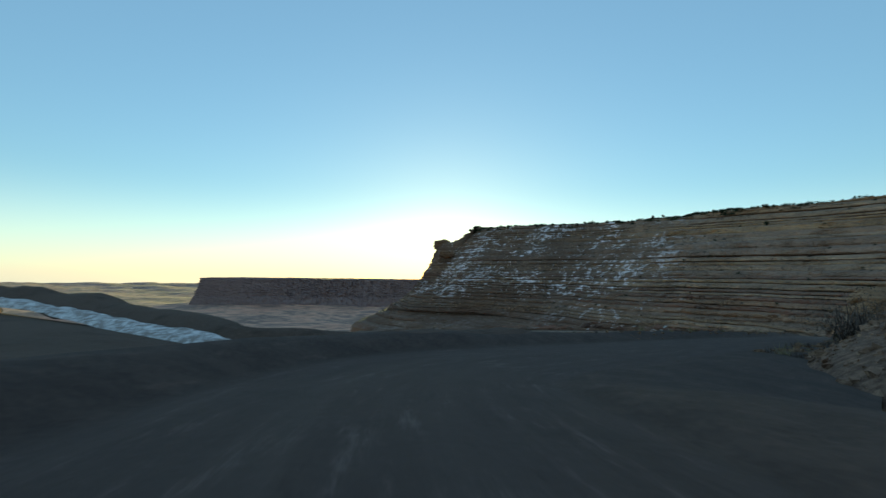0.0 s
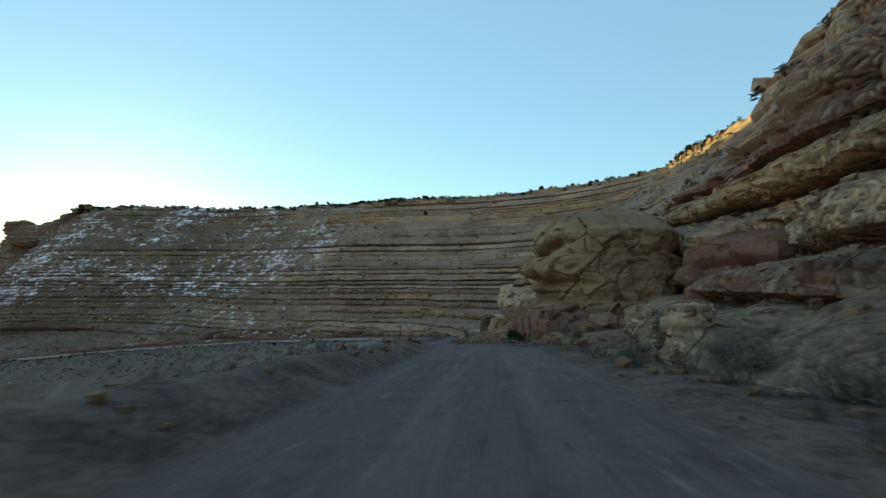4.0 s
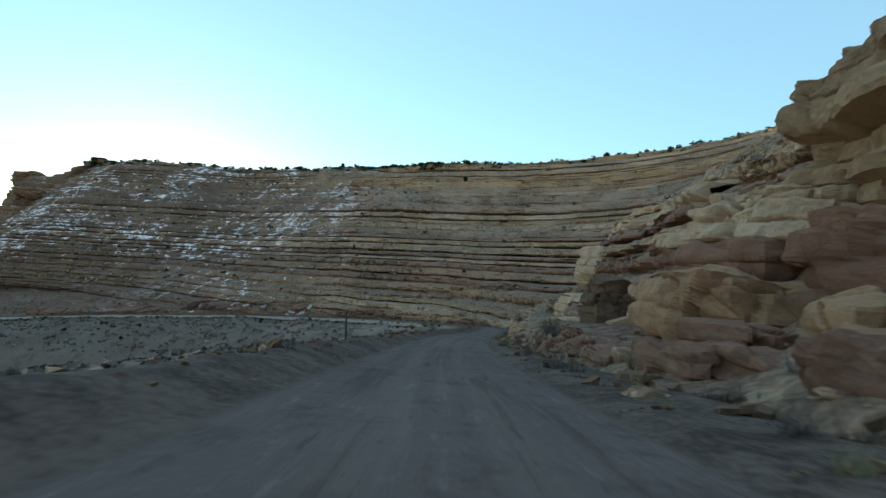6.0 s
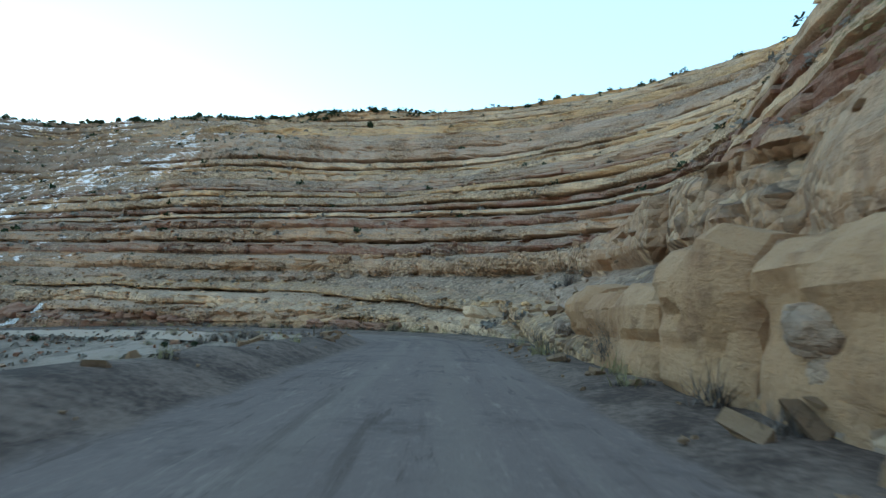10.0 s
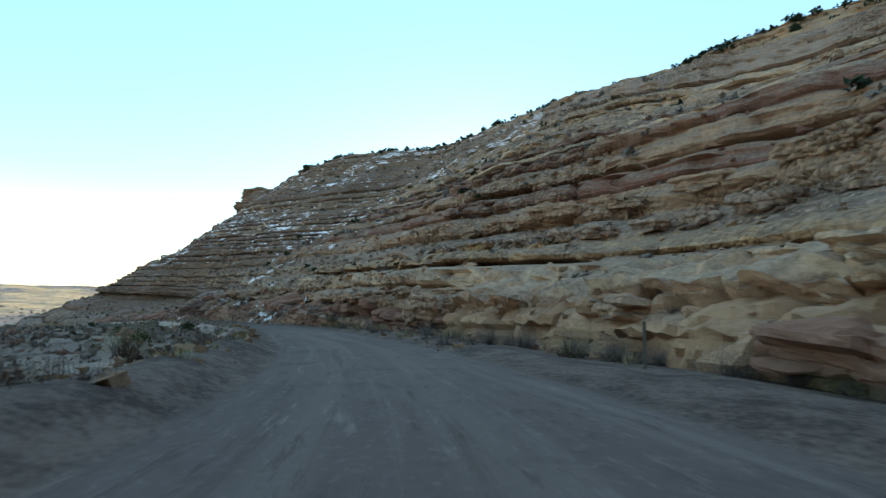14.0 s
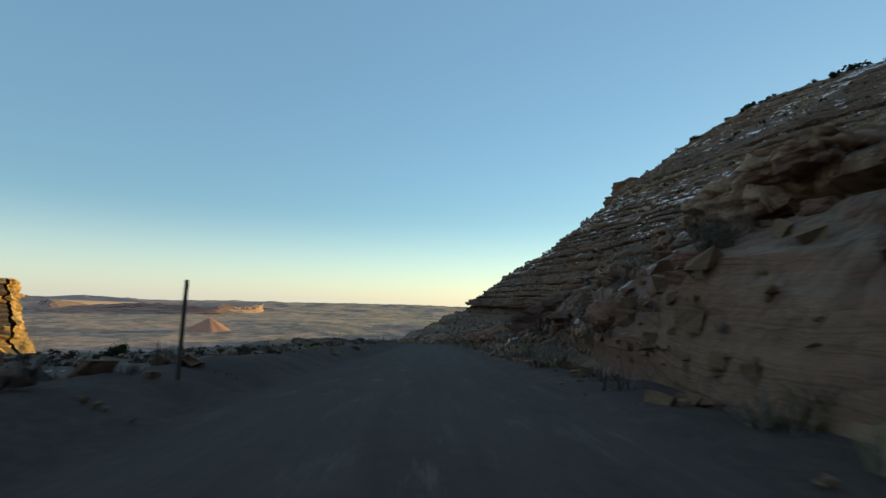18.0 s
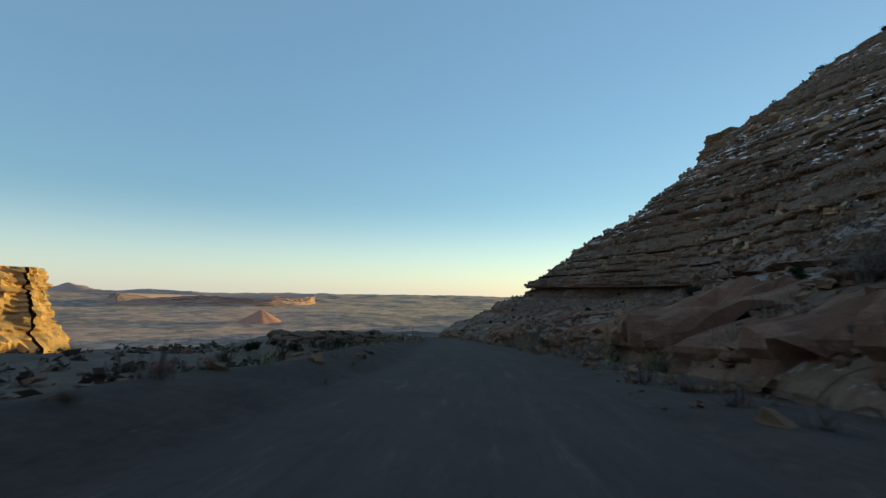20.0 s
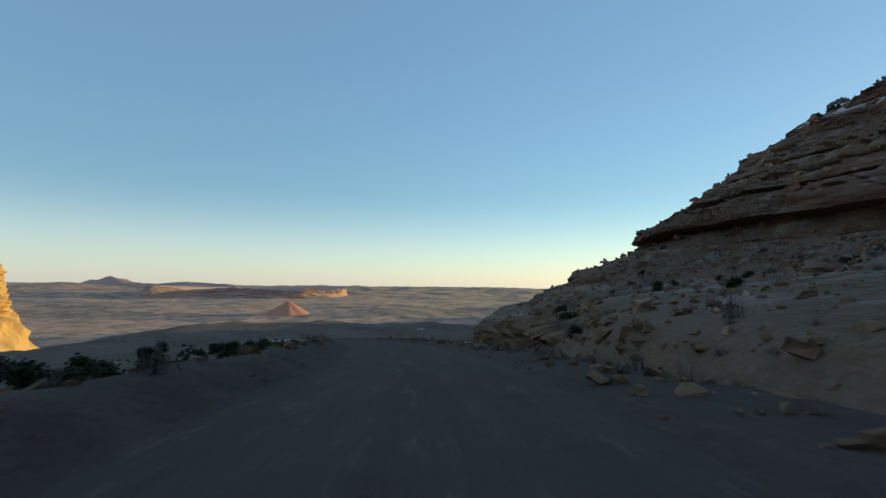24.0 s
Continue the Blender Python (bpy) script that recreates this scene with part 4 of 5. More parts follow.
# ---- ledges: courses of massive blocks along the foot of the slope ----
def ledge(line, height, back, block, mat, seed, rough=1.0, over=0.3, rise=0.25, lump=1.0):
    """Blocks along a line of foot points, the hill to the right of its way. over: how far the top leans out; back: how far the top runs in."""
    r = random.Random(seed)
    cell = 0.22 if height < 4 else 0.32
    q = smooth_line(np.array(line, float), cell)
    t = np.gradient(q[:, :2], axis=0)
    t /= np.linalg.norm(t, axis=1)[:, None]
    nf = max(5, int(height / cell))
    parts = [r.uniform(0.15, 0.9) for _ in range(max(1, int(height / 1.1)))]
    i = 0
    while i < len(q) - 5:
        n = min(int(block * r.uniform(0.5, 1.6) / cell) + 4, len(q) - 1 - i)
        bo, bh, verts = r.uniform(-0.45, 0.3) * rough, height * r.uniform(1.0 - 0.3 * rough * rough, 1.1), []
        layer = [r.uniform(-0.2, 0.2) * rough for _ in range(len(parts) + 1)]
        cuts = sorted(min(0.95, max(0.08, p + r.uniform(-0.05, 0.05))) for p in parts)
        for a in [-1] + list(range(n + 1)) + [n + 1]:
            c = min(max(a, 0), n)
            x, y, z = q[i + c]
            ox, oy = -t[i + c, 1], t[i + c, 0]
            e = min(c, n - c) * cell
            pull = -0.5 * rough * max(0.0, 1 - e / 0.6) ** 2 - (1.3 if a != c else 0.0)
            for j in range(nf + 6):
                if j <= nf:
                    f = j / nf
                    h = -0.5 + (bh + 0.5) * f
                    o = over * (f ** 1.4 - 0.5) + bo + pull + layer[sum(f > cut for cut in cuts)]
                    o -= sum(0.35 * rough * math.exp(-((f - cut) * height / 0.14) ** 2) for cut in cuts)
                    o -= 0.4 * max(0.0, (f - 0.82) / 0.18) ** 2
                else:
                    f = (j - nf) / 5
                    o = over * 0.5 + bo + pull - 0.4 - back * f
                    h = bh + rise * back * f
                px, py = x + ox * o, y + oy * o
                g = 0.4 * noise.noise((px * 0.3, py * 0.3, h * 0.3 + seed)) + 0.2 * noise.noise((px * 0.9, py * 0.9, h * 0.9)) + 0.09 * noise.noise((px * 2.6, py * 2.6, h * 2.6))
                g *= (0.4 + 0.6 * rough) * lump
                near, spots = noise.voronoi(((i + c) * cell * 0.42 + 0.5 * g, h * 0.62, seed * 7.3 + (px + py) * 0.02), distance_metric="DISTANCE")
                g += rough * lump * (0.5 * (noise.cell(spots[0] * 41.0) - 0.5) - 0.4 * max(0.0, 1 - (near[1] - near[0]) / 0.12))
                verts.append((px + ox * g, py + oy * g, z + h + (0.6 * g + 0.3 * noise.noise((px * 0.7, py * 0.7, 3.0)) + 0.14 * noise.noise((px * 2.1, py * 2.1, 5.0)) if j > nf - 2 else 0.0)))
        ob = mesh_object("stone", verts, [f[::-1] for f in grid_faces(n + 3, nf + 6)], mat, True)
        ob.data.set_sharp_from_angle(angle=radians(24))
        ob.parent = cliff
        i += n


def foot(a, b, proud=0.2, up=0.0):
    """Foot points of the cliff from the station near a to the one near b."""
    return [(sl[k, 0] - sl[k, 3] * proud, sl[k, 1] - sl[k, 4] * proud, sl[k, 2] + 0.25 + up) for k in range(station_of(*a), station_of(*b) + 1, 4)]


ledge(foot((5.6, 99), (7.2, 112), 0.3), 1.5, 5.0, 3.4, M_TANWALL, 1, 0.7, 0.15, 0.1, 0.6)
ledge(foot((7.2, 112), (12.5, 152), 0.5), 2.6, 4.0, 4.0, M_TANWALL, 11, 0.6, 0.15, 0.1, 0.6)
ledge([(8.8, 66, -8.3), (9.8, 76, -9.3), (10.6, 88, -10.5), (12.0, 101, -11.6)], 1.9, 5.0, 14.0, M_PALEROCK, 2, 0.4, 1.3, 0.3)
ledge([(19.5, 60, 0.2), (20, 76, 1.0), (28, 101, 4.0), (40, 131, 7.4), (41.5, 156, 5.4)], 4.4, 7.0, 14.0, M_PALEROCK, 3, 1.0, 2.6, 0.4)
ledge([(17.2, 60, -3.3), (18, 77, -2.6), (25, 100, 0.2), (36, 128, 3.4)], 3.2, 4.0, 4.0, M_TANWALL, 4, 1.2, 0.2, 0.3)
ledge(foot((-2, 211), (-26, 225), 0.4), 1.7, 3.0, 3.2, M_TANWALL, 5, 1.2, 0.3, 0.25)
ledge(foot((-26, 225), (-62, 240), 0.4), 2.8, 3.0, 3.6, M_REDROCK, 12, 1.2, 0.3, 0.2)
ledge(foot((0, 209), (-34, 229), -1.4, 1.9), 1.3, 4.0, 3.4, M_BEDROCK, 6, 1.3, 0.7, 0.3)
ledge(foot((-64, 241), (-106, 253), -2.2, 0.3), 2.8, 5.0, 4.0, M_REDROCK, 7, 1.3, 0.5, 0.3)
ledge(foot((-106, 253), (-138, 261), -1.2), 3.8, 5.0, 4.0, M_SHADEROCK, 8, 1.2, 0.4, 0.4)
ledge(foot((-150, 265), (-226, 275), 0.2), 2.1, 6.0, 4.0, M_REDROCK, 9, 1.1, 0.1, 0.3)
ledge(foot((-276, 277), (-330, 281), 0.3), 1.6, 5.0, 3.0, M_RUBBLE, 10, 1.2, 0.3, 0.25)

# ---- plants ----
def leaf_material(name, a, b):
    m, n, l, bs = material(name)
    g = n.new("ShaderNodeNewGeometry")
    o = n.new("ShaderNodeObjectInfo")
    f = calc(n, l, "FRACT", calc(n, l, "ADD", g.outputs["Random Per Island"], o.outputs["Random"]))
    l.new(blend(n, l, f, a, b), bs.inputs["Base Color"])
    bs.inputs["Roughness"].default_value = 0.9
    bs.inputs["Specular IOR Level"].default_value = 0.1
    return m


M_JUNIPER = leaf_material("juniper_leaves", (0.018, 0.028, 0.014), (0.05, 0.056, 0.028))
M_SAGE = leaf_material("sage_leaves", (0.13, 0.10, 0.085), (0.225, 0.18, 0.145))
M_GRASS = leaf_material("dry_grass", (0.22, 0.18, 0.09), (0.32, 0.26, 0.13))
M_TWIG = leaf_material("grey_twigs", (0.10, 0.072, 0.06), (0.165, 0.125, 0.105))


def twigs_mesh(name, r, count, height, width, mat, lean=0.9):
    verts, faces = [], []
    for _ in range(count):
        a, t = r.uniform(0, 6.283), r.random() ** 0.6 * lean
        L = height * r.uniform(0.55, 1.05) * (1 - 0.25 * t)
        dx, dy, dz = math.cos(a) * math.sin(t), math.sin(a) * math.sin(t), math.cos(t)
        b = Vector((r.gauss(0, 0.12), r.gauss(0, 0.12), -0.05)) * height
        tip = b + Vector((dx, dy, dz)) * L
        mid = b.lerp(tip, 0.55) + Vector((r.gauss(0, 0.06), r.gauss(0, 0.06), 0.03)) * height
        w = Vector((-math.sin(a), math.cos(a), 0)) * width
        k = len(verts)
        verts += [b - w, b + w, mid + w * 0.7, mid - w * 0.7, tip]
        faces += [(k, k + 1, k + 2, k + 3), (k + 3, k + 2, k + 4)]
    me = bpy.data.meshes.new(name)
    me.from_pydata(verts, [], faces)
    me.materials.append(mat)
    return me


def leaves_mesh(name, r, count, place, size, mat):
    verts, faces = [], []
    for _ in range(count):
        c = place(r)
        u = Vector((r.gauss(0, 1), r.gauss(0, 1), r.gauss(0, 1))).normalized()
        v = u.cross(Vector((r.gauss(0, 1), r.gauss(0, 1), r.gauss(0, 1)))).normalized()
        s = size * r.uniform(0.6, 1.4)
        k = len(verts)
        verts += [c - u * s, c + v * s * 0.6, c + u * s, c - v * s * 0.6]
        faces.append((k, k + 1, k + 2, k + 3))
    me = bpy.data.meshes.new(name)
    me.from_pydata(verts, [], faces)
    me.materials.append(mat)
    return me


def limb(verts, faces, a, b, ra, rb):
    """A tapered five-sided limb from a to b."""
    d = (b - a).normalized()
    u = d.orthogonal().normalized()
    w = d.cross(u)
    k = len(verts)
    for p, rr in ((a, ra), (b, rb)):
        for i in range(5):
            t = i * 2 * math.pi / 5
            verts.append(p + (u * math.cos(t) + w * math.sin(t)) * rr)
    faces += [(k + i, k + (i + 1) % 5, k + 5 + (i + 1) % 5, k + 5 + i) for i in range(5)]


def tree_mesh(name, r, height, levels, mat, spread=0.6, radius=0.07):
    verts, faces, tips = [], [], []

    def grow(p, d, length, rad, lv):
        q = p + d * length
        limb(verts, faces, p, q, rad, rad * 0.65)
        tips.append(q)
        if lv:
            for _ in range(r.choice([2, 3, 3])):
                e = (d + Vector((r.gauss(0, spread), r.gauss(0, spread), r.gauss(0.15, spread * 0.6)))).normalized()
                grow(q if r.random() < 0.7 else p.lerp(q, 0.6), e, length * r.uniform(0.6, 0.85), rad * 0.62, lv - 1)

    grow(Vector((0, 0, -0.1)), Vector((r.gauss(0, 0.1), r.gauss(0, 0.1), 1)).normalized(), height * 0.3, radius * height * 0.5, levels)
    me = bpy.data.meshes.new(name)
    me.from_pydata(verts, [], faces)
    me.materials.append(mat)
    return me, tips


def juniper(seed, height, leaves):
    r = random.Random(seed)
    trunk, tips = tree_mesh("trunk", r, height, 3, M_TWIG, 0.55, 0.06)
    tips = [t for t in tips if t.z > height * 0.2]

    def place(q):
        t = q.choice(tips)
        return t + Vector((q.gauss(0, 0.13), q.gauss(0, 0.13), q.gauss(0, 0.11))) * height
    return trunk, leaves_mesh("crown", r, leaves, place, (0.05 if leaves < 4000 else 0.032) * height, M_JUNIPER)


def sage(seed, height, mat):
    r = random.Random(seed)

    def place(q):
        d = Vector((q.gauss(0, 1), q.gauss(0, 1), abs(q.gauss(0, 1)))).normalized()
        return d * height * q.uniform(0.35, 1.0) + Vector((0, 0, height * 0.1))
    return twigs_mesh("shrub_body", r, 160, height, 0.012 * height, M_TWIG, 1.15), leaves_mesh("foliage", r, 2200, place, 0.015 * height, mat)


JUNIPERS = [juniper(i, 1.0, 1500) for i in range(4)]
THICK = juniper(9, 1.0, 9500)
SAGES = [sage(20 + i, 1.0, M_SAGE) for i in range(4)] + [sage(40 + i, 1.0, M_GRASS) for i in range(2)]


def plant(kind, meshes, x, y, z, h, turn, label, group):
    """A plant: its base, with the woody part and the leaves as parts."""
    a = new(kind)
    a.matrix_world = pose(x, y, z, 0, 0, turn) @ Matrix.Diagonal((h * rnd.uniform(0.9, 1.25), h, h, 1))
    for me in meshes:
        new(me.name.split(".")[0], me).parent = a
    return tagged(a, label, "tree" if "juniper" in kind else "shrub", group)


# junipers along the rim
for i in range(150):
    k = rnd.randrange(20, len(sl) - 30)
    top = sl[k, 2] + sl[k, 5]
    j = int(np.searchsorted(ZL, top)) + rnd.choice([-6, -3, -1, 0, 1, 2, 4, 7])
    j = min(max(j, 3), len(ZL) - 2)
    x, y, z = CV[k, j]
    plant("juniper", rnd.choice(JUNIPERS), x, y, z - 0.3, rnd.choice([2.0, 2.6, 3.2, 4.0, 5.0]), rnd.uniform(0, 360),
          "dark green juniper on the rim of the cliff", "junipers on the rim")
# junipers seen singly
def on_slope(x, y):
    d2 = (CV[:, :, 0] - x) ** 2 + (CV[:, :, 1] - y) ** 2
    return float(CV.reshape(-1, 3)[d2.argmin(), 2])


for x, y, h in ((4.6, -62.0, 4.8), (14, -40, 2.4), (-4.0, 382.0, 5.0)):
    z = on_slope(x, y) - 0.3
    tree = plant("juniper", THICK, x, y, z, h, 30, "bushy dark green juniper on the talus slope", "junipers on the slope")
    tree.matrix_world = tree.matrix_world @ Matrix.Diagonal((0.72, 0.78, 1.12, 1))
# sagebrush: at the road's foot, on ledges and on the bench below
for i in range(165):
    k = rnd.randrange(60, len(LINE) - 80)
    u = rnd.random()
    if u < 0.38:
        off, h = rnd.uniform(4.9, 8.0), rnd.uniform(0.6, 1.6)
        q = LINE[k, :2] + RIGHT[k] * off
        kk = ((sl[:, 0] - q[0]) ** 2 + (sl[:, 1] - q[1]) ** 2).argmin()
        j = ((CV[kk, :, 0] - q[0]) ** 2 + (CV[kk, :, 1] - q[1]) ** 2).argmin()
        x, y, z = CV[kk, j]
        z = max(z, LINE[k, 2] - 0.1)
    elif u < 0.55:
        kk = rnd.randrange(30, len(sl) - 60)
        gap = np.hypot(*(np.diff(CV[kk, :, :2], axis=0).T))
        rise = CV[kk, :-1, 2] - sl[kk, 2]
        ok = np.where((gap > 0.9) & (rise > 2) & (rise < 60))[0]
        if not len(ok):
            continue
        x, y, z = CV[kk, rnd.choice(list(ok))]
        h = rnd.uniform(0.9, 2.0)
    else:
        off, h = -rnd.uniform(5.6, 40), rnd.uniform(0.5, 1.4)
        x, y = LINE[k, :2] + RIGHT[k] * off
        z = float(ground_height(np.array([x]), np.array([y]))[0]) - 0.15
    dry = rnd.random() < 0.2
    plant("sagebrush", rnd.choice(SAGES[4:] if dry else SAGES[:4]), x, y, z - 0.05, h, rnd.uniform(0, 360),
          "straw-coloured dry desert bush" if dry else "grey leafless sagebrush on stony ground", "desert bushes")


# ---- scree and scrub too many to count ----
def scatter_mesh(name, spots, make, mat, label, category):
    verts, faces = [], []
    for x, y, z, s in spots:
        make(verts, faces, x, y, z, s)
    ob = mesh_object(name, verts, faces, mat)
    return tagged(ob, label, category, kind="stuff")


CORNERS = [(-1, -1, -1), (1, -1, -1), (1, 1, -1), (-1, 1, -1), (-1, -1, 1), (1, -1, 1), (1, 1, 1), (-1, 1, 1)]
SIDES = [(0, 3, 2, 1), (4, 5, 6, 7), (0, 1, 5, 4), (1, 2, 6, 5), (2, 3, 7, 6), (3, 0, 4, 7)]


def stone(verts, faces, x, y, z, s):
    k = len(verts)
    m = Euler((rnd.gauss(0, 0.25), rnd.gauss(0, 0.25), rnd.uniform(0, 6.3))).to_matrix()
    ax, ay, az = s * rnd.uniform(0.6, 1.2), s * rnd.uniform(0.4, 0.8), s * rnd.uniform(0.3, 0.65)
    for cx, cy, cz in CORNERS:
        v = m @ Vector((cx * ax * rnd.uniform(0.3, 1.1), cy * ay * rnd.uniform(0.3, 1.1), cz * az * rnd.uniform(0.35, 1.1)))
        verts.append((x + v.x, y + v.y, z + v.z + az * 0.4))
    faces.extend([tuple(k + i for i in f) for f in SIDES])


def clump(verts, faces, x, y, z, s):
    for _ in range(16):
        d = Vector((rnd.gauss(0, 1), rnd.gauss(0, 1), abs(rnd.gauss(0, 0.9)))).normalized() * s * rnd.uniform(0.4, 1.0)
        u = Vector((rnd.gauss(0, 1), rnd.gauss(0, 1), rnd.gauss(0, 1))).normalized() * s * 0.4
        w = u.orthogonal().normalized() * s * 0.28
        c = Vector((x, y, z)) + d
        k = len(verts)
        verts.extend([c - u, c + w, c + u, c - w])
        faces.append((k, k + 1, k + 2, k + 3))


def tuft(verts, faces, x, y, z, s):
    for _ in range(44):
        a, t = rnd.uniform(0, 6.283), rnd.random() ** 0.7 * 1.1
        d = Vector((math.cos(a) * math.sin(t), math.sin(a) * math.sin(t), math.cos(t))) * s * rnd.uniform(0.6, 1.3)
        w = Vector((-math.sin(a), math.cos(a), 0)) * (0.006 + 0.012 * s)
        b = Vector((x + rnd.gauss(0, 0.25) * s, y + rnd.gauss(0, 0.25) * s, z - 0.03))
        k = len(verts)
        verts.extend([b - w, b + w, b + d])
        faces.append((k, k + 1, k + 2))


def ledge_spots(count, lo, hi, sizes, steep=0.7):
    out = []
    while len(out) < count:
        k = rnd.randrange(10, len(sl) - 20)
        if sl[k, 0] < -400 and rnd.random() < 0.6:
            continue
        j = rnd.randrange(1, len(ZL) - 1)
        rise = CV[k, j, 2] - sl[k, 2]
        if rise < lo or rise > min(hi, sl[k, 5] + 1) or (rise < 5 and 94 < sl[k, 1] < 154):
            continue
        run = math.hypot(CV[k, j + 1, 0] - CV[k, j, 0], CV[k, j + 1, 1] - CV[k, j, 1])
        if run < steep * (ZL[j + 1] - ZL[j]):
            continue
        f = rnd.random()
        x, y, z = CV[k, j] * (1 - f) + CV[k, j + 1] * f
        size = rnd.choice(sizes)
        if rise < 16:
            size = min(size, rnd.choice([0.25, 0.35, 0.5, 0.8]))
        if sl[k, 1] < -18 and rise < 40:
            size *= 0.32
        out.append((x, y, z, size))
    return out


scatter_mesh("scree", ledge_spots(8500, 1.0, 110, [0.25, 0.3, 0.4, 0.5, 0.5, 0.7, 0.9, 1.2]), stone, M_BOULDER, "broken sandstone blocks and scree lying on the ledges", "scree")
scatter_mesh("scree_foot", ledge_spots(2600, 0.3, 14, [0.12, 0.18, 0.25, 0.35, 0.5], 0.4), stone, M_RUBBLE, "small broken stones at the foot of the slope", "scree")
talus_spots = []
while len(talus_spots) < 11000:
    k = rnd.randrange(0, int(len(sl) * 0.3))
    if sl[k, 1] > -5:
        continue
    j = int(np.searchsorted(ZL, sl[k, 2] + 15 * rnd.random() ** 1.3)) + 1
    f = rnd.random()
    talus_spots.append((*(CV[k, j] * (1 - f) + CV[k, j + 1] * f), rnd.choice([0.05, 0.06, 0.08, 0.08, 0.1, 0.12, 0.14, 0.18, 0.24, 0.36])))
scatter_mesh("talus", talus_spots, stone, M_TALUS, "rubble strewn over the brown talus slope", "scree")
late = []
while len(late) < 7000:
    k = rnd.randrange(int(len(sl) * 0.4), int(len(sl) * 0.8))
    if sl[k, 0] > -8 or sl[k, 0] < -340:
        continue
    j = int(np.searchsorted(ZL, sl[k, 2] + 0.2 + 15 * rnd.random() ** 1.5)) + 1
    f = rnd.random()
    late.append((*(CV[k, j] * (1 - f) + CV[k, j + 1] * f), rnd.choice([0.06, 0.09, 0.12, 0.16, 0.2, 0.3, 0.42])))
scatter_mesh("slope_stones", late[:6200], stone, M_RUBBLE, "broken stones strewn over the slope above the road", "scree")
scatter_mesh("slope_scrub", [(x, y, z, 0.25 + 0.9 * rnd.random() ** 2) for x, y, z, q in late[6200:]], tuft, M_TWIG, "dark grey scrub on the slope above the road", "scrub")
scatter_mesh("scrub", ledge_spots(2600, 1.0, 108, [0.4, 0.5, 0.7, 0.9, 1.2]), clump, M_SAGE, "grey desert scrub dotted over the cliff", "scrub")
scatter_mesh("ledge_scrub", ledge_spots(420, 6.0, 108, [0.6, 0.9, 1.2, 1.5]), clump, M_JUNIPER, "small dark green bushes on the ledges", "scrub")
rim = []
for i in range(1250):
    k = rnd.randrange(10, int(len(sl) * 0.72)) if i < 600 else rnd.randrange(station_of(4, 61), station_of(-70, 243))
    j = min(int(np.searchsorted(ZL, sl[k, 2] + sl[k, 5])) + rnd.choice([-8, -4, -2, -1, 0, 0, 0, 1, 1, 1, 2, 2]), len(ZL) - 2)
    rim.append((*(CV[k, j] + np.array([0, 0, 0.1])), rnd.choice([0.4, 0.5, 0.7, 1.0, 1.4, 2.0, 2.6])))
scatter_mesh("rim_scrub", rim, clump, M_JUNIPER, "dark junipers and scrub crowding the rim", "scrub")
bench = []
for i in range(8200):
    k = rnd.randrange(40, len(LINE) - 60)
    off = -rnd.uniform(5.2, 9.0) if rnd.random() < 0.4 else -rnd.uniform(7, 60)
    q = LINE[k, :2] + RIGHT[k] * off
    if math.hypot(q[0] + 12, q[1] - 188) < 30 and rnd.random() < 0.8:
        continue
    bench.append((*(LINE[k, :2] + RIGHT[k] * off), off))
bz = ground_height(np.array([b[0] for b in bench]), np.array([b[1] for b in bench]))
scatter_mesh("bench_stones", [(b[0], b[1], z + (0.9 * fbm(b[0] * 0.06, b[1] * 0.06, 3, 5)) - 0.35, rnd.choice([0.1, 0.15, 0.22, 0.3, 0.5, 0.8])) for b, z in list(zip(bench, bz))[:3600]],
             stone, M_BOULDER, "loose stones on the bench below the road", "scree")
scatter_mesh("bench_scrub", [(b[0], b[1], z + (0.9 * fbm(b[0] * 0.06, b[1] * 0.06, 3, 5)) - 0.35, rnd.choice([0.3, 0.4, 0.6, 0.9])) for b, z in list(zip(bench, bz))[3600:]],
             clump, M_SAGE, "low dry scrub on the bench below the road", "scrub")

# ---- slabs: beds broken into blocks near the road ----
SLABS = [rock_mesh("stone", 60 + i, 3.6, 2.4, 1.5, 11, 0.42 + 0.06 * (i % 4), 0.45, 1.0, M_BEDROCK) for i in range(10)]


RED_SLABS = [rock_mesh("stone", 90 + i, 3.6, 2.4, 1.5, 11, 0.42 + 0.06 * (i % 4), 0.35, 1.1, M_REDROCK) for i in range(8)]


def slab_row(k0, k1, rise, height, length, proud):
    """A course of blocks along the cliff from station k0 to k1, that high above its foot."""
    k = k0
    while k < k1:
        w = length * rnd.uniform(0.6, 1.5)
        h = height * rnd.uniform(0.75, 1.15)
        kk = min(int(k + w / 2 / STEP), len(sl) - 2)
        z = sl[kk, 2] + rise
        j = int(np.searchsorted(ZL, z + h * 0.3))
        x, y, _ = CV[kk, j]
        t = sl[kk + 1, :2] - sl[kk, :2]
        ob = new("stone", rnd.choice(RED_SLABS if rise < 0.5 and y > 200 or rise < 0 and y < 70 else SLABS))
        ob.parent = cliff
        ob.matrix_world = pose(x - sl[kk, 3] * proud, y - sl[kk, 4] * proud, z + h / 2, rnd.uniform(-6, 6), rnd.uniform(-5, 5), math.degrees(math.atan2(t[1], t[0])) + rnd.uniform(-16, 16) + rnd.choice([0, 180])) \
            @ Matrix.Diagonal((w / 3.4, rnd.uniform(0.7, 1.15), h / 1.75, 1))
        k += max(1, w / STEP * rnd.uniform(0.9, 1.25))


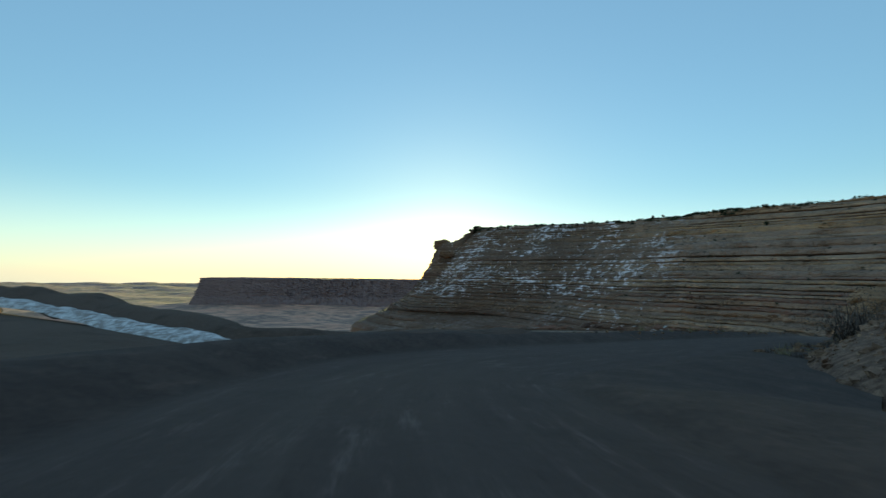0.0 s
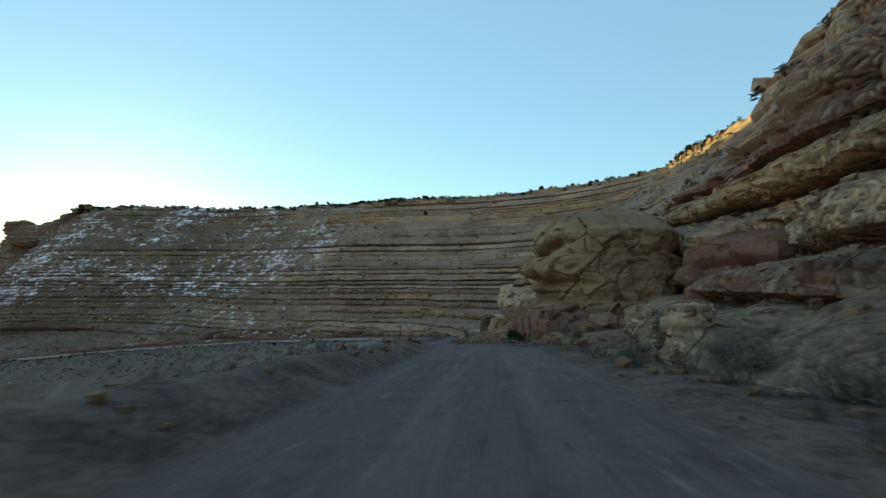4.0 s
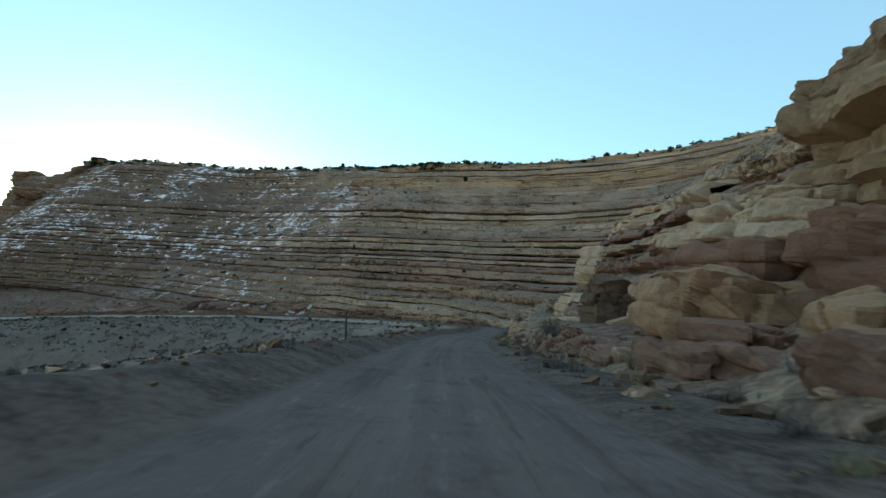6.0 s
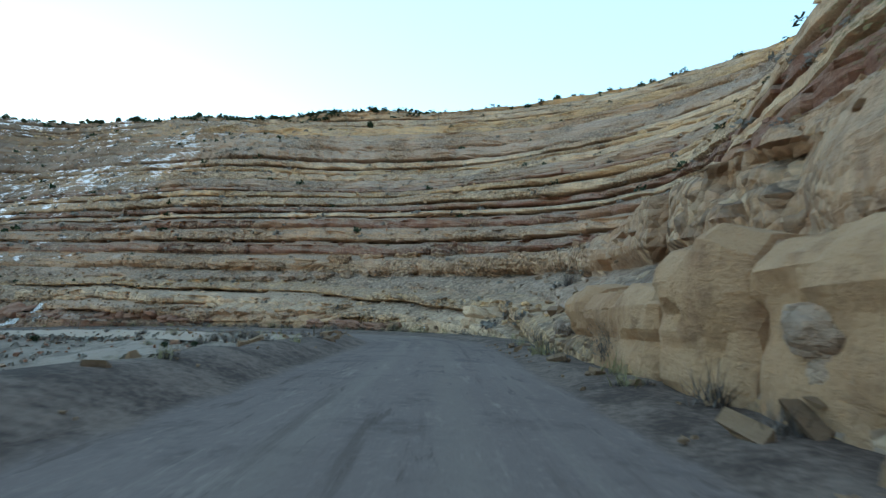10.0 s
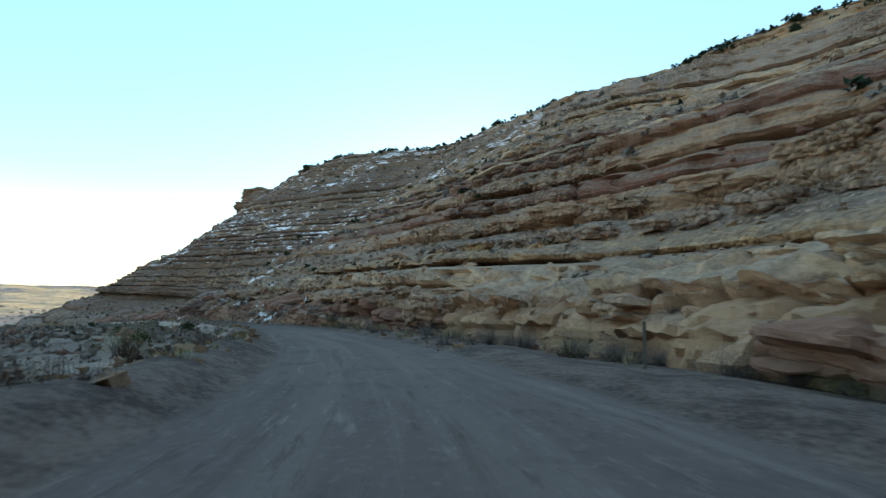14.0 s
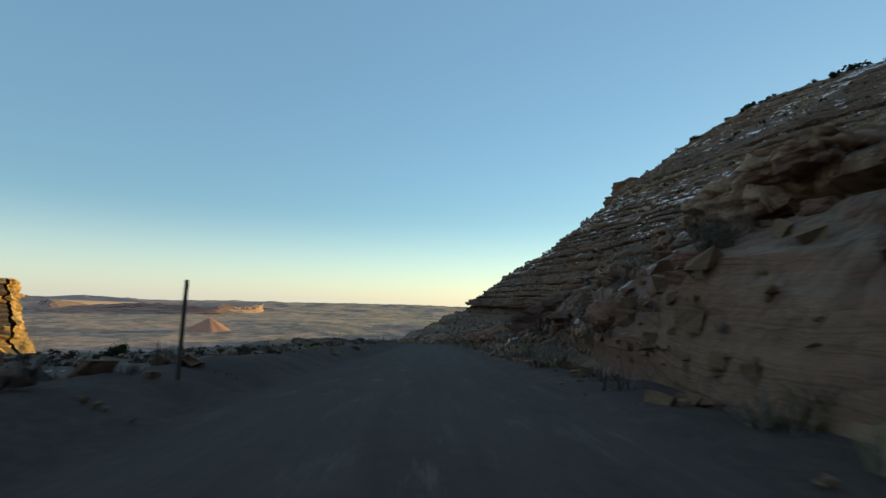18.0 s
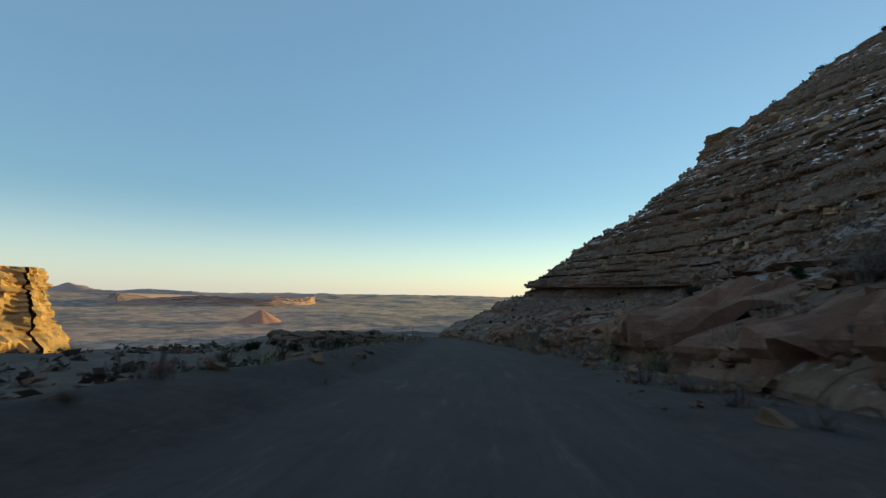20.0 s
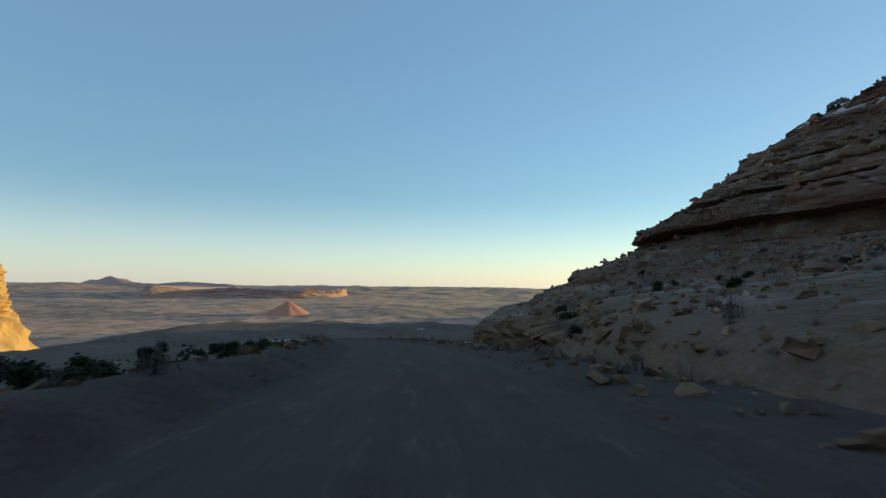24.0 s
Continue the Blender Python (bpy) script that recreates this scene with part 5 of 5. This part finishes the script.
for a, b, rise, height, length, proud in (
        ((5.5, 22), (3.6, 62), -0.2, 1.8, 2.6, -1.2), ((12, 192), (-6, 214), 0.3, 1.3, 3.0, 0.3),
        ((4, 197), (-12, 219), 1.6, 1.2, 3.4, 0.4), ((-4, 205), (-50, 236), 3.0, 1.3, 2.8, 0.3),
        ((6, 195), (-40, 232), 8.0, 2.0, 4.0, 0.0), ((6, 195), (-40, 232), 11.2, 2.2, 5.0, 0.0),
        ((-60, 240), (-130, 260), 5.0, 1.6, 3.0, 0.2), ((-150, 265), (-240, 276), 3.0, 0.8, 2.0, -0.5),
        ((4, 26), (4, 75), 5.5, 2.4, 4.4, 0.1), ((4, 30), (4, 80), 9.5, 2.4, 5.0, 0.1)):
    slab_row(station_of(*a), station_of(*b), rise, height, length, proud)


# ---- road furniture ----
M_POST, n_, l_, b_ = material("weathered_post")
pos_, p_, q_ = geo(n_, l_)
l_.new(blend(n_, l_, noise_tex(n_, l_, pos_, 9.0, 5), (0.05, 0.035, 0.025), (0.12, 0.09, 0.065)), b_.inputs["Base Color"])
b_.inputs["Roughness"].default_value = 0.8
M_PLATE, n_, l_, b_ = material("reflector_white")
b_.inputs["Base Color"].default_value, b_.inputs["Roughness"].default_value = (0.7, 0.7, 0.68, 1), 0.4


def delineator(x, y, z, h, plate):
    """A slender channel post with a small plate near its top."""
    bm = bmesh.new()
    outline = [(-0.05, -0.02), (0.05, -0.02), (0.05, 0.03), (0.03, 0.03), (0.03, 0.0), (-0.03, 0.0), (-0.03, 0.03), (-0.05, 0.03)]
    low = [bm.verts.new((a, b, -0.4)) for a, b in outline]
    high = [bm.verts.new((a * 0.9, b * 0.9, h)) for a, b in outline]
    for i in range(8):
        bm.faces.new((low[i], low[(i + 1) % 8], high[(i + 1) % 8], high[i]))
    bm.faces.new(high)
    me = bpy.data.meshes.new("road_post")
    bm.to_mesh(me)
    bm.free()
    me.materials.append(M_POST)
    ob = new("road_post")
    new("pole", me).parent = ob
    ob.matrix_world = pose(x, y, z, rnd.uniform(-2, 2), rnd.uniform(-2, 2), rnd.uniform(-20, 20))
    tagged(ob, "slender weathered roadside post with a reflector plate" if plate else "slender dark weathered roadside post", "post", "posts along the road")
    if plate:
        bm = bmesh.new()
        bmesh.ops.create_cube(bm, size=1.0, matrix=Matrix.Translation((0, -0.035, h - 0.12)) @ Matrix.Diagonal((0.09, 0.012, 0.2, 1)))
        me = bpy.data.meshes.new("reflector")
        bm.to_mesh(me)
        bm.free()
        me.materials.append(M_PLATE)
        r = new("reflector", me)
        r.parent = ob
        tagged(r, "small white reflector plate")
    return ob


for x, y, h, plate in ((6.0, 100.6, 1.5, True), (-97.5, 242.0, 2.0, False), (-7.4, 56.5, 1.9, False), (-6.0, 12.5, 1.8, False), (0.4, 167.5, 1.1, False), (-6.4, 190.8, 1.4, False),
                       (9.6, 184.8, 1.1, True), (-9.6, 213.9, 1.5, False), (-46.3, 223.4, 1.3, False), (-229.0, 262.4, 2.4, False)):
    delineator(x, y, road_z(x, y)[0] - 0.05, h, plate)

# bare winter tree and shrubs beside the road
bare, _ = tree_mesh("bare_tree", random.Random(4), 3.2, 5, M_TWIG, 0.6, 0.03)
bt = new("bare_tree", bare)
bt.matrix_world = pose(-251.5, 261.8, road_z(-251.5, 261.8)[0] - 0.3)
tagged(bt, "bare grey winter tree at the road's edge", "tree")
for x, y, h in ((5.1, 16.5, 1.6), (5.4, 14.0, 1.0), (5.6, 33.0, 1.1)):
    plant("juniper", JUNIPERS[3], x, y, road_z(x, y)[0] + 0.05, h, 70, "low dark green juniper bush by the road", "junipers on the slope")
for x, y, h, m in ((-8.6, 187.5, 1.5, 0), (-11.0, 192.5, 1.7, 1), (-9.0, 194.5, 0.9, 4), (-12.0, 197.5, 1.0, 5), (-14.5, 200.5, 1.4, 2), (-13.0, 189.0, 1.5, 3), (-7.4, 191.8, 0.7, 4), (-10.2, 196.4, 0.8, 5), (6.4, 117.0, 1.7, 0), (6.6, 197.4, 1.7, 4), (9.4, 189.5, 1.2, 5), (-13.0, 217.0, 1.3, 4), (-18.0, 219.5, 1.2, 1), (-238.5, 274.6, 1.3, 2), (-6.0, 213.0, 1.0, 0),
                   (7.5, 37.0, 1.6, 3), (6.5, 24.0, 1.3, 2), (5.0, -20.0, 1.4, 0), (-203.0, 273.0, 1.3, 1), (-24.0, 206.0, 1.2, 4), (-31.0, 212.5, 1.1, 1), (-39.0, 218.0, 1.0, 2)):
    plant("sagebrush", SAGES[m], x, y, road_z(x, y)[0] + 0.0, h, rnd.uniform(0, 360), "straw-coloured dry desert bush" if m > 3 else "grey leafless sagebrush on stony ground", "desert bushes")

for x, y, h, m in ((5.2, -74.0, 2.6, 0), (0.5, -80.6, 2.3, 1), (9.0, -62.0, 1.9, 2), (-3.0, -104.0, 2.6, 3), (-7.4, -109.0, 2.8, 2), (-5.0, -99.0, 1.6, 1), (12.5, -70.0, 2.2, 1), (0.0, -85.0, 1.3, 0), (4.0, -75.0, 1.5, 1), (2.0, -98.0, 1.6, 2), (10.0, -66.0, 1.4, 3), (6.0, -110.0, 2.2, 1), (9.0, -52.0, 1.3, 0), (12.0, -84.0, 1.8, 2), (8.0, -30.0, 1.2, 3)):
    plant("sagebrush", SAGES[m], x, y, on_slope(x, y) - 0.1, h, rnd.uniform(0, 360), "grey leafless bush on the talus slope", "desert bushes")

# a line of bushes along the foot of the wall after the bend
for i in range(26):
    k = station_of(8, 198) + int((station_of(-48, 236) - station_of(8, 198)) * (i + rnd.random()) / 26)
    x, y = sl[k, :2] - sl[k, 3:5] * rnd.uniform(0.6, 2.2)
    m = rnd.choice([0, 1, 2, 3, 4])
    plant("sagebrush", SAGES[m], x, y, road_z(x, y)[0] + 0.0, rnd.uniform(0.5, 1.3), rnd.uniform(0, 360), "straw-coloured dry desert bush" if m > 3 else "grey leafless sagebrush on stony ground", "desert bushes")

# dark round bushes on the slope above the lower stretch
for i in range(46):
    k = rnd.randrange(station_of(-150, 265), station_of(-330, 281))
    x, y, z = CV[k, int(np.searchsorted(ZL, sl[k, 2] + rnd.choice([0.6, 1.2, 2, 3, 4, 6, 8, 10, 13]))) + 1]
    if rnd.random() < 0.45:
        plant("juniper", rnd.choice(JUNIPERS), x, y, z - 0.1, rnd.uniform(0.8, 1.6), rnd.uniform(0, 360), "low dark green juniper bush on the stony slope", "junipers on the slope")
    else:
        plant("sagebrush", SAGES[rnd.randrange(4)], x, y, z - 0.1, rnd.uniform(0.7, 1.5), rnd.uniform(0, 360), "grey leafless sagebrush on stony ground", "desert bushes")

# bushes over the bench on the valley side
for i in range(170):
    k = rnd.randrange(int(((LINE[:, 0] + 10) ** 2 + (LINE[:, 1] - 203) ** 2).argmin()), len(LINE) - 14)
    off = -rnd.uniform(5.5, 14) if rnd.random() < 0.45 else -rnd.uniform(10, 56)
    x, y = LINE[k, :2] + RIGHT[k] * off
    z = float(ground_height(np.array([x]), np.array([y]))[0]) + 0.9 * fbm(x * 0.06, y * 0.06, 3, 5) - 0.45
    if rnd.random() < 0.4:
        plant("juniper", rnd.choice(JUNIPERS), x, y, z, rnd.uniform(0.8, 1.7), rnd.uniform(0, 360), "low dark green juniper bush on the bench", "junipers on the bench")
    else:
        m = rnd.choice([0, 1, 2, 3, 3, 4])
        plant("sagebrush", SAGES[m], x, y, z, rnd.uniform(0.5, 1.3), rnd.uniform(0, 360), "straw-coloured dry desert bush" if m > 3 else "grey leafless sagebrush on stony ground", "desert bushes")
for i in range(64):
    k = rnd.randrange(int((abs(LINE[:, 0] + (165 if i < 30 else 256))).argmin()), int((abs(LINE[:, 0] + 305)).argmin()))
    x, y = LINE[k, :2] - RIGHT[k] * rnd.choice([rnd.uniform(5.8, 9), rnd.uniform(7, 18)])
    z = float(ground_height(np.array([x]), np.array([y]))[0]) + 0.9 * fbm(x * 0.06, y * 0.06, 3, 5) - 0.35
    plant("juniper", rnd.choice(JUNIPERS), x, y, z, rnd.uniform(0.8, 1.5), rnd.uniform(0, 360), "low dark green juniper bush on the bench", "junipers on the bench")
for x, y, h in ((-245.0, 255.5, 1.0), (-250.5, 250.5, 1.3), (-239.0, 255.5, 0.9), (-242.0, 248.0, 1.2)):
    plant("juniper", JUNIPERS[2], x, y, road_z(x, y)[0] + 0.7, h, 40, "low dark green juniper bush on the knoll", "junipers on the bench")

# rocky knoll on the valley side, and a few big stones there
for x, y, sx, sy, sz, up, seed in ((-247.0, 255.6, 11, 6, 2.8, -0.3, 31), (-240.5, 254.0, 8, 5, 2.2, -0.4, 32), (-252.5, 258.4, 9, 5.5, 2.4, -0.6, 38), (-250.0, 249.0, 10, 8, 3.0, -0.1, 33), (-241.0, 246.0, 12, 8, 2.8, -0.3, 34), (-247.0, 240.0, 12, 9, 3.2, -0.2, 35)):
    me = rock_mesh("rock_outcrop", seed, sx, sy, sz, 44, 0.35, 0.3, 0.8, M_DARKROCK)
    ob = new("rock_outcrop", me)
    ob.matrix_world = pose(x, y, road_z(x, y)[0] + up, 0, 0, 8)
    tagged(ob, "dark ledgy rock knoll on the valley side of the road", "rock outcrop")

# ---- snow ----
M_SNOW, n_, l_, b_ = material("old_snow")
pos_, p_, q_ = geo(n_, l_)
f_ = noise_tex(n_, l_, pos_, 3.0, 6, 0.7)
l_.new(blend(n_, l_, span(n_, l_, f_, 0.38, 0.6), (0.72, 0.67, 0.65), (0.26, 0.2, 0.17)), b_.inputs["Base Color"])
b_.inputs["Roughness"].default_value = 0.7
bump(n_, l_, f_, 0.5, 0.1, b_)


def bank(name, line, prof, width, height, seed, mat, label, category, least=0.3, kind=""):
    """A lumpy ridge along a line of places: old snow or pushed-up earth."""
    verts = []
    q = smooth_line(np.array(line, float), 0.5)
    t = np.gradient(q[:, :2], axis=0)
    t /= np.linalg.norm(t, axis=1)[:, None]
    for i, (x, y, z) in enumerate(q):
        m = max(least, 0.75 + 0.7 * noise.noise((i * 0.09, seed, 0))) * min(1.0, (i + 1) / 6, (len(q) - i) / 6)
        for w, h in prof:
            o = w * width * (0.6 + 0.5 * m) + 0.2 * noise.noise((i * 0.2, w * 3, seed))
            verts.append((x + t[i, 1] * o, y - t[i, 0] * o, z + h * height * m + 0.09 * noise.noise((i * 0.4, w * 5, seed))))
    return tagged(mesh_object(name, verts, grid_faces(len(q), len(prof)), mat, True), label, category, kind=kind)


BANK = [(-0.5, -0.3), (-0.42, 0.35), (-0.25, 0.85), (-0.1, 1.0), (0.1, 0.85), (0.25, 0.5), (0.4, 0.2), (0.5, -0.3)]


def apron_z(x, y):
    return 9.25 + (-24.6 - x) * 0.035 + (-134.0 - y) * 0.11


# gravel pull-out outside the hairpin, edged by a berm with old snow at its foot
av = []
NX, NY = 34, 30
for i in range(NX):
    for j in range(NY):
        x, y = -62 + i * 1.5, -176 + j * 1.5
        far = max(0.0, y + 134.5)
        av.append((x, y, min(apron_z(x, y), road_z(x, y)[0] + 0.5) - 0.12 - far * 0.6 - (0.25 if road_z(x, y)[1] < 5.5 else 0.0)))
tagged(mesh_object("gravel_apron", av, grid_faces(NX, NY), M_EARTH, True), "flat brown gravel pull-out outside the bend", "ground", kind="structure")
EDGE = [(-66, -136.5), (-54, -135.6), (-43, -134.4), (-36, -134.6), (-30, -134.8), (-26.4, -133.6), (-24.4, -130.0), (-23.6, -125.0), (-22.8, -119.0), (-21.6, -112.0)]
bank("berm", [(x, y + 1.3 if x < -27 else y, (apron_z(x, y) if x < -24.5 else road_z(x, y)[0]) - 0.1) for x, y in EDGE], BANK, 2.8, 0.85, 3, M_EARTH, "dark berm of graded earth along the bend", "berm", 0.7, "structure")
bank("snow_bank", [(x + (1.7 if x > -27 else 0.6), y - 0.2, (apron_z(x, y) if x < -24.5 else road_z(x, y)[0]) - 0.04) for x, y in EDGE[:6]], BANK, 1.5, 0.3, 1, M_SNOW, "dirty bank of old ploughed snow along the road", "snow bank")


def snow_patch(x, y, size, seed, squash=0.6):
    """Old snow lying on the slope, following it."""
    verts, n = [], 14
    k = ((sl[:, 0] - x) ** 2 + (sl[:, 1] - y) ** 2).argmin()
    for i in range(n):
        for j in range(n):
            a, b = (i / (n - 1) - 0.5) * 2, (j / (n - 1) - 0.5) * 2
            rr = 1 + 0.5 * noise.noise((a * 1.5, b * 1.5, seed))
            px, py = x + a * size * rr, y + b * size * squash * rr
            near = ((CV[max(0, k - 12):k + 13, :, 0] - px) ** 2 + (CV[max(0, k - 12):k + 13, :, 1] - py) ** 2)
            m = near.argmin()
            z = CV[max(0, k - 12):k + 13].reshape(-1, 3)[m, 2]
            edge = max(abs(a), abs(b))
            verts.append((px, py, z + 0.16 - 0.5 * max(0, edge - 0.55 - 0.3 * noise.noise((a * 3, b * 3, seed + 5)))))
    return tagged(mesh_object("snow_patch", verts, grid_faces(n, n), M_SNOW, True), "patch of old snow lying among the rocks", "snow patch", "snow patches on the slope")


# loose stones and tufts on the verges
def verge(k, off):
    x, y = LINE[k, :2] + RIGHT[k] * off
    z = LINE[k, 2] + float(np.interp(off, OFF, RISE))
    if off > 0:
        kk = ((sl[:, 0] - x) ** 2 + (sl[:, 1] - y) ** 2).argmin()
        lo, hi = max(0, kk - 2), kk + 3
        j = ((CV[lo:hi, :, 0] - x) ** 2 + (CV[lo:hi, :, 1] - y) ** 2).argmin()
        q = CV[lo:hi].reshape(-1, 3)[j]
        if math.hypot(q[0] - x, q[1] - y) < 1.0 or off > 6.4:
            z = max(z, q[2])
    elif off < -6.5:
        z = float(ground_height(np.array([x]), np.array([y]))[0]) + 0.9 * fbm(x * 0.06, y * 0.06, 3, 5) - 0.35
    return x, y, z


vs, vt, vg = [], [], []
for i in range(9500):
    k = rnd.randrange(22, len(LINE) - 16)
    right = rnd.random() < 0.62
    far = 4.0 if math.hypot(LINE[k, 0] - 4, LINE[k, 1] - 190) < 32 else 0.0
    off = 3.3 + far + abs(rnd.gauss(0, 2.6)) if right else -3.3 - abs(rnd.gauss(0, 3.5))
    q = verge(k, off)
    if q[1] < -112:
        continue
    if i < 7000:
        vs.append((*q, rnd.choice([0.05, 0.06, 0.08, 0.1, 0.14, 0.2, 0.3] if abs(off) > 3.9 else [0.04, 0.05, 0.07])))
    elif abs(off) > 4.1:
        (vt if rnd.random() < 0.7 else vg).append((*q, rnd.choice([0.2, 0.25, 0.35, 0.5, 0.7])))
scatter_mesh("verge_stones", vs, stone, M_RUBBLE, "loose broken stones along the road's verges", "scree")
scatter_mesh("verge_scrub", vt, tuft, M_TWIG, "dry grey twiggy scrub along the verges", "scrub")
scatter_mesh("verge_grass", vg, tuft, M_GRASS, "straw-coloured dry grass tufts along the verges", "grass")

for x, y, sz, seed in ((-72, 246.3, 2.0, 1), (-77, 248.0, 1.6, 2), (-66, 243.8, 0.8, 3), (-83, 251, 1.3, 4), (-70, 250.5, 1.5, 5), (-92, 253.0, 1.4, 6)):
    snow_patch(x, y, sz, seed)
